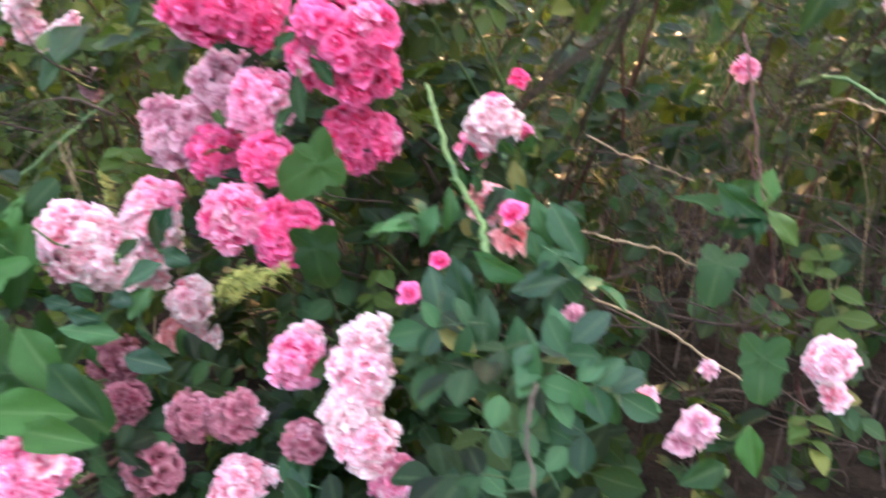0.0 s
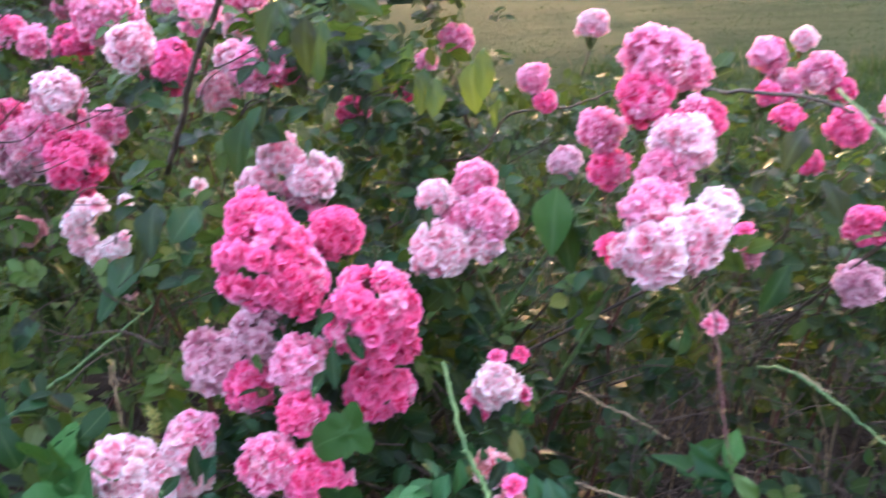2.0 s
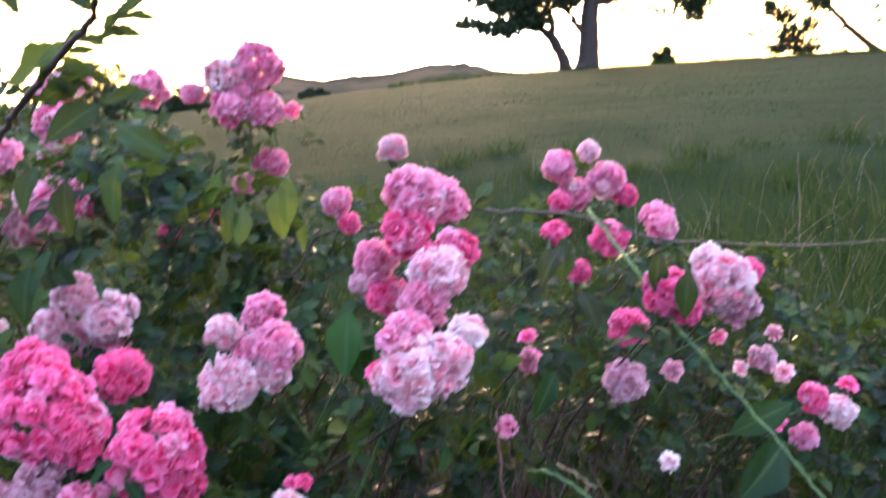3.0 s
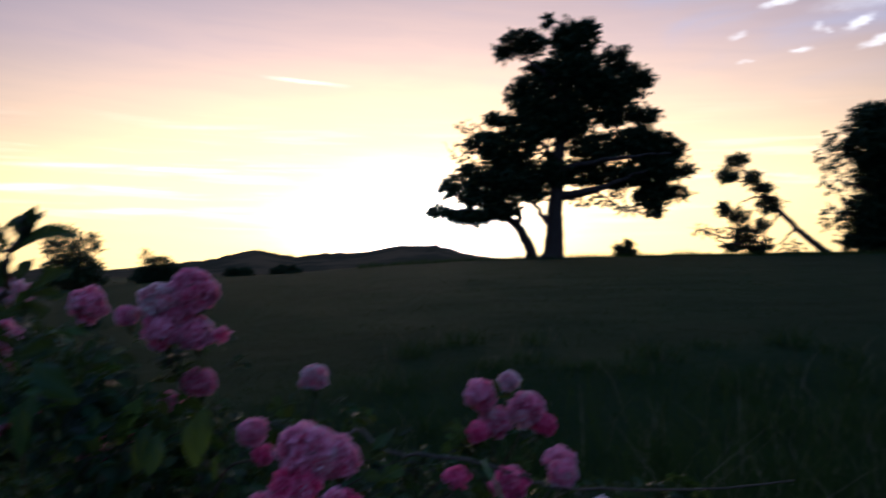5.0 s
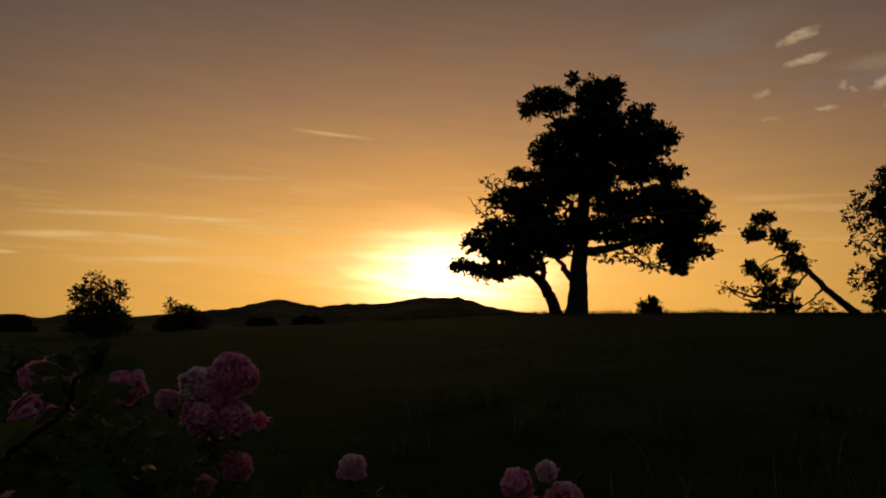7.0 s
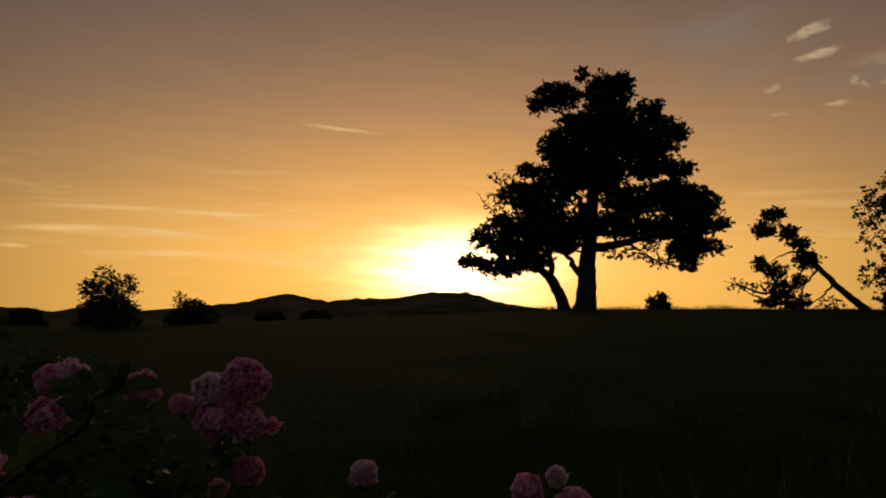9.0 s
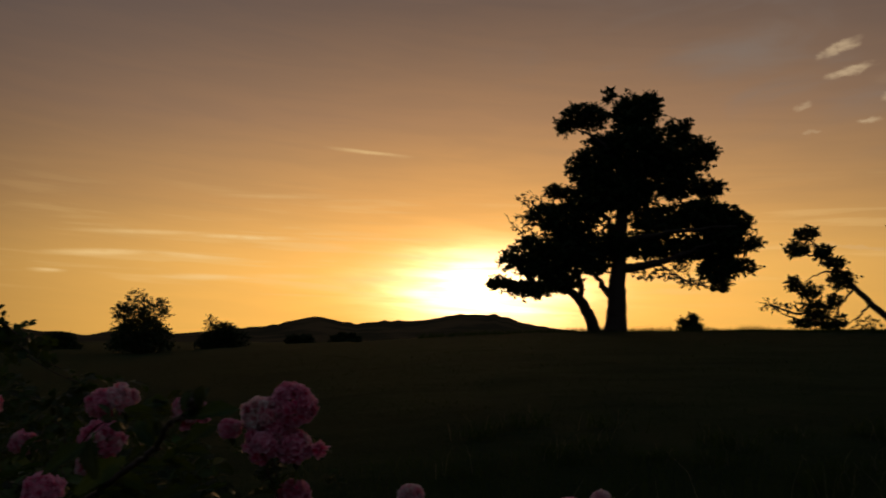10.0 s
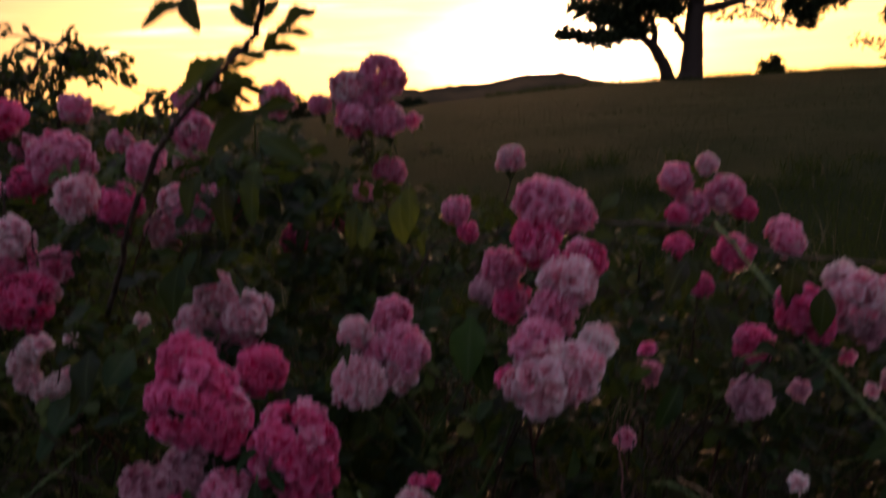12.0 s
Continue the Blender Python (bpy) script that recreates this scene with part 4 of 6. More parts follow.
bloom_head("hot", 0.583, 1.300, 0.813, 0.033)
bloom_head("lilac", 0.563, 1.250, 0.736, 0.034)
bloom_head("hot", -0.356, 2.050, 0.896, 0.043)
bloom_head("mid", -0.160, 2.000, 1.020, 0.028)
bloom_head("hot", -0.202, 1.900, 0.959, 0.024)
bloom_head("mid", -0.432, 1.580, 1.047, 0.049)
bloom_head("pale", -0.570, 1.750, 0.983, 0.049)
bloom_head("pale", -0.480, 1.580, 1.063, 0.034)
bloom_head("hot", -0.622, 1.620, 1.048, 0.053)
bloom_head("pale", -0.571, 1.380, 1.098, 0.041)
bloom_head("mid", -0.878, 1.890, 1.139, 0.076)
bloom_head("hot", -1.034, 2.000, 1.080, 0.054)
bloom_head("mid", -0.945, 1.700, 1.100, 0.034)
bloom_head("hot", -1.031, 1.750, 1.117, 0.040)
bloom_head("mid", -0.560, 1.650, 1.139, 0.043)
bloom_head("pale", -0.670, 2.200, 1.111, 0.054)
bloom_head("hot", -0.438, 1.800, 1.023, 0.043)
bloom_head("mid", -0.882, 1.620, 0.918, 0.075)
bloom_head("lilac", -0.938, 1.600, 0.881, 0.060)
bloom_head("mid", -0.787, 1.550, 0.889, 0.056)
bloom_head("mid", -0.747, 1.600, 0.936, 0.042)
bloom_head("pale", -0.887, 1.650, 0.983, 0.042)
bloom_head("hot", -1.035, 1.700, 0.937, 0.051)
bloom_head("hot", -0.765, 1.500, 0.821, 0.017)
bloom_head("white", -0.716, 1.400, 0.811, 0.026)
bloom_head("white", -0.734, 1.400, 0.782, 0.026)
bloom_head("pale", -0.729, 1.400, 0.754, 0.025)
bloom_head("white", -0.700, 1.400, 0.732, 0.026)
bloom_head("white", -0.665, 1.400, 0.745, 0.024)
bloom_head("pale", -0.690, 1.400, 0.828, 0.019)
bloom_head("white", -0.636, 1.400, 0.833, 0.014)
bloom_head("pale", -0.741, 1.400, 0.804, 0.015)
bloom_head("pale", -0.647, 1.400, 0.766, 0.014)
bloom_head("lilac", -0.702, 1.500, 0.637, 0.029)
bloom_head("lilac", -1.040, 1.700, 0.690, 0.037)
bloom_head("pale", -0.441, 0.940, 0.587, 0.047)
bloom_head("white", -0.410, 0.940, 0.563, 0.039)
bloom_head("mid", -0.385, 1.020, 0.595, 0.035)
bloom_head("white", -0.397, 1.000, 0.536, 0.041)
bloom_head("white", 0.036, 1.020, 0.678, 0.031)
bloom_head("mid", 0.008, 1.040, 0.642, 0.020)
bloom_head("mid", 0.068, 1.030, 0.661, 0.017)
bloom_head("hot", 0.033, 1.100, 0.680, 0.013)
bloom_head("faded", 0.033, 0.900, 0.634, 0.021)
bloom_head("hot", 0.060, 0.850, 0.646, 0.013)
bloom_head("white", -0.079, 0.780, 0.553, 0.025)
bloom_head("pale", -0.084, 0.760, 0.526, 0.032)
bloom_head("white", -0.094, 0.740, 0.499, 0.029)
bloom_head("pale", -0.077, 0.720, 0.476, 0.028)
bloom_head("mid", -0.056, 0.720, 0.436, 0.025)
bloom_head("mid", -0.163, 0.810, 0.508, 0.029)
bloom_head("pale", -0.162, 0.840, 0.508, 0.024)
bloom_head("hot", -0.038, 0.800, 0.589, 0.012)
bloom_head("hot", -0.012, 0.840, 0.600, 0.011)
bloom_head("lilac", 0.219, 0.740, 0.483, 0.017)
bloom_head("lilac", 0.203, 0.740, 0.464, 0.013)
bloom_head("pale", 0.176, 0.780, 0.483, 0.013)
bloom_head("pale", 0.342, 0.800, 0.509, 0.022)
bloom_head("lilac", 0.347, 0.790, 0.478, 0.015)
bloom_head("mid", -0.315, 0.610, 0.544, 0.031)
bloom_head("hot", -0.321, 0.640, 0.520, 0.019)
bloom_head("pale", -0.213, 0.730, 0.418, 0.028)
bloom_head("mid", -0.186, 0.740, 0.409, 0.020)
bloom_head("spent", -0.271, 0.780, 0.464, 0.026)
bloom_head("spent", -0.219, 0.770, 0.469, 0.026)
bloom_head("spent", -0.371, 0.820, 0.448, 0.027)
bloom_head("spent", -0.146, 0.750, 0.457, 0.023)
bloom_head("spent", -0.448, 0.950, 0.414, 0.033)
bloom_head("spent", -0.291, 0.720, 0.448, 0.027)
bloom_head("lilac", 0.116, 0.880, 0.513, 0.013)
bloom_head("mid", 0.093, 0.900, 0.542, 0.011)
bloom_head("lilac", 0.232, 0.780, 0.515, 0.009)
bloom_head("faded", 0.056, 0.860, 0.615, 0.019)
bloom_head("hot", 0.018, 1.020, 0.633, 0.008)
bloom_head("pale", -0.159, 1.900, 1.276, 0.048)
bloom_head("mid", -0.087, 1.920, 1.295, 0.061)
bloom_head("mid", -0.148, 1.880, 1.207, 0.047)
bloom_head("mid", -0.076, 1.900, 1.197, 0.044)
bloom_head("mid", -0.119, 1.900, 1.249, 0.038)
bloom_head("mid", -0.090, 2.000, 1.068, 0.040)
bloom_head("pale", 0.730, 1.270, 0.887, 0.051)
bloom_head("lilac", 0.754, 1.270, 0.852, 0.040)
bloom_head("white", 0.723, 1.300, 0.915, 0.030)
bloom_head("hot", 0.791, 1.300, 0.895, 0.024)
bloom_head("hot", 0.587, 1.120, 0.917, 0.037)
bloom_head("hot", 0.612, 1.120, 0.890, 0.026)
bloom_head("mid", 0.704, 1.500, 0.961, 0.031)
bloom_head("lilac", 0.844, 1.350, 0.719, 0.024)
bloom_head("mid", 0.881, 1.350, 0.689, 0.020)
bloom_head("hot", 0.913, 1.300, 0.658, 0.027)
bloom_head("hot", 0.973, 1.300, 0.677, 0.018)
bloom_head("white", 0.948, 1.280, 0.637, 0.029)
bloom_head("mid", 0.889, 1.280, 0.598, 0.024)
bloom_head("hot", 0.848, 1.300, 0.621, 0.018)
bloom_head("white", 0.803, 1.350, 0.706, 0.013)
bloom_head("mid", 0.782, 1.400, 0.750, 0.016)
bloom_head("mid", 0.419, 1.310, 0.769, 0.018)
bloom_head("hot", 0.422, 1.350, 0.788, 0.018)
bloom_head("lilac", 0.661, 1.300, 0.730, 0.018)
bloom_head("pale", 0.597, 1.400, 0.775, 0.015)
bloom_head("hot", 0.066, 1.000, 0.734, 0.012)
bloom_head("white", 0.584, 1.100, 0.664, 0.016)
bloom_head("hot", 0.599, 1.900, 0.940, 0.028)
bloom_head("lilac", 0.939, 1.500, 0.713, 0.017)
bloom_head("mid", -0.620, 2.100, 1.188, 0.057)
bloom_head("mid", -1.041, 2.300, 1.267, 0.048)
bloom_head("mid", -1.151, 2.200, 1.171, 0.036)
bloom_head("hot", -1.134, 2.100, 1.244, 0.060)
bloom_head("pale", -0.789, 1.500, 1.012, 0.046)
bloom_head("hot", -0.774, 1.500, 0.885, 0.059)
bloom_head("mid", -0.870, 2.200, 1.173, 0.038)
bloom_head("hot", 0.526, 1.400, 0.891, 0.021)
bloom_head("mid", 0.694, 1.450, 0.951, 0.027)
bloom_head("spent", 0.403, 1.250, 0.782, 0.019)
bloom_head("white", -0.543, 1.500, 0.836, 0.017)
bloom_head("mid", 0.622, 2.000, 1.015, 0.042)
bloom_head("mid", 0.658, 2.000, 0.948, 0.042)
bloom_head("mid", 0.740, 2.000, 0.974, 0.048)
bloom_head("hot", 0.785, 2.000, 0.936, 0.034)
bloom_head("pale", 0.697, 2.000, 1.049, 0.027)
bloom_head("mid", -0.658, 2.200, 1.277, 0.048)
bloom_head("pale", -0.609, 2.200, 1.288, 0.045)
bloom_head("mid", -0.387, 2.100, 1.263, 0.048)
bloom_head("mid", -0.233, 1.900, 1.243, 0.026)
bloom_head("mid", -0.014, 1.900, 1.195, 0.020)
bloom_head("white", -0.343, 0.970, 0.486, 0.030)
bloom_head("faded", -0.376, 0.980, 0.436, 0.022)
bloom_head("white", -0.341, 0.980, 0.429, 0.022)
bloom_head("pale", -0.386, 1.000, 0.578, 0.034)


def bush_top(x, y):
    """Height of the leafy mound."""
    s = min(1, max(0, (y - 0.5) / (1.22 if x < -0.2 else 1.4)))
    s = s * s * (3 - 2 * s)
    back = float(np.interp(x, [-1.5, -0.35, -0.05, 0.3, 0.5, 0.9, 1.3], [1.20, 1.16, 0.95, 0.87, 0.84, 0.76, 0.60]))
    top = 0.36 + (back - 0.36) * s
    hollow = min(1, max(0, (x - 0.12) / 0.4)) * min(1, max(0, (1.75 - y) / 0.6))
    return top - 0.16 * hollow + 0.05 * math.sin(7 * x + 3 * y) + 0.04 * math.sin(13 * y - 5 * x)


def cane_run(kind, r, points):
    pts = smooth_path(points, 7)
    rng = np.random.default_rng(int(abs(points[0][0]) * 999))
    pts[1:-1] += rng.normal(0, 0.0012, pts[1:-1].shape)
    v, f = tube(pts, [r, r * 0.9, r * 0.55], 7)
    pieces = [(v, f)]
    for i in range(3, len(pts) - 2, 2):      # prickles
        d = rng.normal(size=3)
        d /= np.linalg.norm(d)
        pieces.append(tube([pts[i], pts[i] + d * r * 1.2, pts[i] + d * r * 2.6], [r * 0.5, r * 0.3, r * 0.05], 4))
    v, f = join(pieces)
    part("cane", mesh("cane", v, f, STEMS[kind]), bush_at(float(np.mean([p[0] for p in points]))))


def mound_canes():
    """Old canes that rise from each root and arch over to the flower clusters."""
    rng = random.Random(77)
    for centre, r, stalk, bush in HEADS:
        if r < 0.030 and rng.random() < 0.5:
            continue
        root = Vector((bush.location.x + rng.uniform(-0.25, 0.25), max(1.2, stalk.y + 0.25) + rng.uniform(-0.1, 0.3), 0.0))
        mid = root.lerp(stalk, 0.6) + Vector((rng.uniform(-0.06, 0.06), 0.10, 0.04))
        pts = smooth_path([tuple(root), tuple(root.lerp(mid, 0.5) + Vector((rng.uniform(-0.05, 0.05), 0.04, 0))), tuple(mid), tuple(stalk)], 5)
        v, f = tube(pts, [0.0055, 0.0035, 0.0018], 5)
        part("cane", mesh("cane", v, f, STEMS[rng.choice(("dark", "dark", "red", "green"))]), bush)


def rose_spray(seed, count):
    """A rose leaf: a thin stalk with toothed leaflets in pairs and one at the end; length about 1."""
    rng = random.Random(seed)
    verts, faces, tips = [], [], []

    def leaflet(m, size):
        rows = (0.06, 0.56, 0.88, 1.0, 0.94, 0.66, 0.05)
        v, f, t = blade_patch(rows, 0.33 * rng.uniform(0.9, 1.12), 0.35 + rng.uniform(-0.2, 0.25), 0.12 + rng.uniform(-0.1, 0.2))
        base = len(verts)
        for p, e in zip(v, t):
            verts.append(tuple(m @ (Vector(p) * size)))
            tips.append(e)
        faces.extend(tuple(i + base for i in q) for q in f)

    bend = rng.uniform(0.05, 0.25)
    spine = [Vector((0.03 * math.sin(3 * s), s * 0.62, -bend * s * s)) for s in (0, 0.25, 0.5, 0.75, 1)]
    v, f = tube([tuple(p) for p in spine], [0.012, 0.007], 4)
    faces.extend(f)
    verts.extend(tuple(p) for p in v)
    tips.extend([0.0] * len(v))
    pairs = (count - 1) // 2
    for i in range(pairs):
        s = 0.35 + 0.5 * i / max(1, pairs - 1) if pairs > 1 else 0.6
        at = Vector((0, s * 0.62, -bend * s * s))
        for side in (-1, 1):
            m = Matrix.Translation(at) @ pose(0, 0, 0, rng.uniform(-18, 10), side * rng.uniform(-5, 25), -side * rng.uniform(50, 72))
            leaflet(m, 0.36 * rng.uniform(0.85, 1.1))
    leaflet(Matrix.Translation(spine[-1]) @ pose(0, 0, 0, -12 + rng.uniform(-12, 12), 0, rng.uniform(-10, 10)), 0.42)
    return np.array(verts), faces, np.array(tips)


SPRAYS = [rose_spray(s, n) for s, n in ((1, 5), (2, 7), (3, 5), (4, 7), (5, 5), (6, 7))]
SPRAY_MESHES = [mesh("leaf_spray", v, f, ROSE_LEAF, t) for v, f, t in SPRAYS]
YOUNG_SPRAYS = [mesh("leaf_spray", v, f, YOUNG_LEAF, t) for v, f, t in SPRAYS]


def spray_pose(p, rng, size, up=0.75):
    normal = Vector((rng.gauss(0, 0.45), -0.35 + rng.gauss(0, 0.45), up + rng.gauss(0, 0.3)))
    a = rng.uniform(0, 6.28)
    return Matrix.Translation(p) @ frame_of(normal, (math.cos(a), math.sin(a) - 0.3, -0.15)) @ Matrix.Scale(size, 4)


OPEN_SIDE = Vector((0.05, -0.1, 1.15))      # the flowers turn towards the mown edge, where nothing shades them


def clear_of_heads(p, pad=0.9):
    """True where a leaf would not cover a flower cluster from the open side."""
    for c, r, _, _ in HEADS:
        d = p - c
        if d.length < 0.7:
            side = (OPEN_SIDE - c).normalized()
            along = d.dot(side)
            if along > -r and (d - side * along).length < r * pad + 0.012:
                return False
    return True


def inside(x, y):
    """True within the uneven outline of the rose bed."""
    a = math.atan2(y - 1.42, x + 0.25)
    edge = 1 + 0.10 * math.sin(3 * a + 1) + 0.07 * math.sin(5 * a) + 0.05 * math.sin(11 * a + 2)
    return ((x + 0.25) / 1.62) ** 2 + ((y - 1.42) / 0.98) ** 2 < edge * edge


def foliage():
    """Leaf sprays over the mound: the outer ones singly, the inner mass joined."""
    rng = random.Random(9)
    for bush, x0, x1, single, mass in ((bush_left, -1.95, -0.45, 250, 1500), (bush_middle, -0.45, 0.32, 290, 1450), (bush_right, 0.32, 1.45, 230, 950)):
        made = 0
        tries = 0
        while made < single and tries < 6000:
            tries += 1
            x, y = rng.uniform(x0, x1), 0.58 + 1.65 * rng.random() ** 1.25
            if not inside(x, y) or bush is bush_right and y < 1.35 and rng.random() < 0.6:
                continue
            if 0.0 < x < 0.32 and 0.9 < y < 1.4 and rng.random() < 0.55 or x > 0.14 and y < 1.05 and rng.random() < 0.85:
                continue
            if x < -0.25 and 0.8 < y < 1.2 and rng.random() < 0.4 or 0.0 < x < 0.6 and y > 1.3 and rng.random() < 0.5:
                continue
            top = bush_top(x, y)
            p = Vector((x, y, top - 0.10 * rng.random() ** 2 + 0.03 * rng.random()))
            if not clear_of_heads(p):
                continue
            part("leaf_spray", rng.choice(SPRAY_MESHES), bush, spray_pose(p, rng, rng.uniform(0.070, 0.118)))
            made += 1
        verts, faces, tips, k = [], [], [], 0
        for _ in range(mass):
            x, y = rng.uniform(x0, x1), 0.62 + 1.75 * rng.random()
            if y < (1.45 if bush is bush_right else 1.25) and rng.random() < (0.8 if x > 0.02 else 0.66) or not inside(x, y):
                continue
            if 0.0 < x < 0.6 and y > 1.3 and rng.random() < 0.5:
                continue
            top = bush_top(x, y)
            p = Vector((x, y, top - 0.04 - (top - 0.05) * rng.random() ** 1.4))
            if not clear_of_heads(p, 0.7):
                continue
            v, f, t = rng.choice(SPRAYS)
            m = np.array(spray_pose(p, rng, rng.uniform(0.07, 0.125)))
            verts.append(v @ m[:3, :3].T + m[:3, 3])
            faces += [tuple(i + k for i in q) for q in f]
            tips.append(t)
            k += len(v)
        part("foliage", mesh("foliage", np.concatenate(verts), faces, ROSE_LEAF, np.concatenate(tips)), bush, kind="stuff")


def head_leaves():
    """A few leaf sprays just under each cluster."""
    rng = random.Random(15)
    for c, r, stalk, bush in HEADS:
        for _ in range(2 if r > 0.02 else 1):
            a = rng.uniform(0, 6.28)
            p = stalk + Vector((math.cos(a) * r * 0.8, 0.02 + abs(math.sin(a)) * r * 0.5, -0.01 + rng.uniform(-0.03, 0.01)))
            if not clear_of_heads(p, 0.6):
                continue
            part("leaf_spray", rng.choice(SPRAY_MESHES), bush, spray_pose(p, rng, rng.uniform(0.06, 0.10)))


def near_shoot():
    """Large leaf sprays on the young shoot at the front of the bush and under the small white cluster."""
    rng = random.Random(52)
    for a, b, n, spread in (((0.09, 0.57, 0.50), (0.06, 0.70, 0.60), 14, 0.05), ((0.06, 0.70, 0.58), (0.02, 0.88, 0.64), 12, 0.045),
                            ((0.02, 0.66, 0.46), (-0.04, 0.70, 0.44), 5, 0.04), ((-0.42, 1.15, 1.02), (-0.25, 1.0, 1.20), 3, 0.03), ((-0.45, 1.74, 1.08), (-0.08, 1.82, 1.08), 26, 0.05),
                            ((0.52, 1.92, 0.90), (0.66, 2.00, 0.94), 8, 0.03), ((-0.75, 1.75, 1.12), (-0.4, 1.85, 1.16), 12, 0.06)):
        for _ in range(int(n * 1.7) if a[1] < 1.05 and a[2] < 0.8 else n):
            p = Vector(a).lerp(Vector(b), rng.random()) + Vector((rng.gauss(0, spread), rng.gauss(0, spread * 0.5), rng.gauss(0, spread * 0.6)))
            if not clear_of_heads(p, 1.3 if p.y < 0.8 else 0.8):
                continue
            part("leaf_spray", rng.choice(YOUNG_SPRAYS if p.y < 1.05 and p.z < 0.8 and rng.random() < 0.8 else SPRAY_MESHES), bush_at(p.x), spray_pose(p, rng, rng.uniform(0.070, 0.100) if a[2] < 1 else rng.uniform(0.055, 0.075) if p.y < 1.4 else rng.uniform(0.08, 0.12)))


def canes():
    cane_run("green", 0.0035, [(0.036, 0.800, 0.628), (0.026, 0.860, 0.640), (0.014, 0.870, 0.654), (-0.005, 0.900, 0.696), (-0.026, 0.950, 0.746)])
    cane_run("dark", 0.0046, [(-0.475, 1.240, 0.916), (-0.416, 1.190, 1.009), (-0.369, 1.150, 1.092), (-0.294, 1.100, 1.191), (-0.238, 1.060, 1.235), (-0.197, 1.030, 1.262), (-0.137, 0.990, 1.305), (-0.108, 0.970, 1.325), (-0.071, 0.880, 1.359), (-0.041, 0.830, 1.374), (-0.020, 0.800, 1.383), (-0.014, 0.780, 1.398)])
    cane_run("dark", 0.0035, [(0.222, 1.300, 0.992), (0.303, 1.500, 1.036), (0.359, 1.450, 1.007), (0.503, 1.400, 0.995), (0.604, 1.400, 0.963), (0.686, 1.400, 0.937), (1.020, 1.600, 0.865), (1.356, 1.800, 0.818)])
    cane_run("green", 0.0026, [(0.519, 1.300, 1.019), (0.547, 1.150, 0.955), (0.596, 1.100, 0.872), (0.667, 1.050, 0.779), (0.716, 1.000, 0.710), (0.745, 0.950, 0.661)])
    cane_run("green", 0.0022, [(0.367, 1.050, 0.697), (0.385, 1.000, 0.718), (0.419, 0.980, 0.703), (0.455, 0.950, 0.679), (0.485, 0.900, 0.663)])
    cane_run("green", 0.0040, [(-0.839, 1.150, 0.484), (-0.740, 1.200, 0.547), (-0.694, 1.250, 0.575), (-0.644, 1.300, 0.611), (-0.588, 1.350, 0.655)])
    cane_run("straw", 0.0010, [(-0.560, 1.150, 0.641), (-0.544, 1.120, 0.599), (-0.532, 1.100, 0.534)])
    cane_run("red", 0.0016, [(0.368, 1.300, 0.635), (0.377, 1.280, 0.575), (0.385, 1.250, 0.511), (0.387, 1.200, 0.450)])
    cane_run("dark", 0.0030, [(-0.132, 1.750, 0.825), (-0.019, 1.700, 0.858), (0.039, 1.700, 0.932), (0.149, 1.650, 0.953), (0.239, 1.600, 0.989)])
    cane_run("straw", 0.0015, [(0.137, 0.900, 0.521), (0.208, 0.900, 0.485), (0.251, 0.850, 0.475), (0.293, 0.800, 0.471)])
    cane_run("straw", 0.0015, [(0.131, 1.000, 0.553), (0.183, 1.000, 0.537), (0.241, 1.000, 0.517), (0.301, 1.000, 0.467)])
    cane_run("red", 0.0016, [(0.343, 1.200, 0.724), (0.334, 1.100, 0.666), (0.336, 1.050, 0.601), (0.337, 1.000, 0.553)])
    cane_run("straw", 0.0020, [(0.437, 1.200, 0.625), (0.440, 1.100, 0.661), (0.463, 1.050, 0.661)])
    cane_run("straw", 0.0015, [(0.144, 1.100, 0.634), (0.199, 1.100, 0.603), (0.264, 1.050, 0.590)])
    cane_run("dark", 0.0018, [(0.078, 0.660, 0.588), (0.071, 0.620, 0.573), (0.075, 0.580, 0.552)])
    cane_run("straw", 0.0015, [(-0.537, 1.100, 0.659), (-0.536, 1.100, 0.611), (-0.535, 1.100, 0.553)])


def dry_tangle():
    """Dead stalks and thin twigs in the gaps between the roses."""
    rng = random.Random(23)
    pieces = []
    for _ in range(800):
        right = rng.random() < 0.6
        x = rng.uniform(0.1, 1.2) if right else rng.uniform(-1.5, 0.1)
        y = rng.uniform(1.0, 1.9)
        z = max(0.06, (bush_top(x, y) - 0.02) * (1 - 0.7 * rng.random() ** 1.6))
        a, b, l = rng.uniform(0, 6.28), rng.gauss(0.15, 0.4), rng.uniform(0.06, 0.22)
        d = Vector((math.cos(a) * math.cos(b), math.sin(a) * math.cos(b) * 0.6, math.sin(b))) * l
        p = Vector((x, y, z))
        w = Vector((rng.uniform(-0.03, 0.03), rng.uniform(-0.03, 0.03), rng.uniform(-0.02, 0.03)))
        pts = smooth_path([tuple(p), tuple(p + d * 0.5 + w), tuple(p + d)], 3)
        pieces.append(tube(pts, [rng.uniform(0.0010, 0.0028), 0.0008], 4))
        for _ in range(rng.randint(0, 3)):
            q = p.lerp(p + d, rng.uniform(0.3, 0.95))
            e = q + Vector((rng.uniform(-0.05, 0.05), rng.uniform(-0.05, 0.05), rng.uniform(-0.02, 0.05)))
            pieces.append(tube([tuple(q), tuple(q.lerp(e, 0.5)), tuple(e)], [0.0009, 0.0005], 3))
    v, f = join(pieces)
    tagged(new("dry_twigs", mesh("dry_twigs", v, f, TWIG)), "tangle of thin dead brown twigs among the roses", "twigs", kind="stuff")


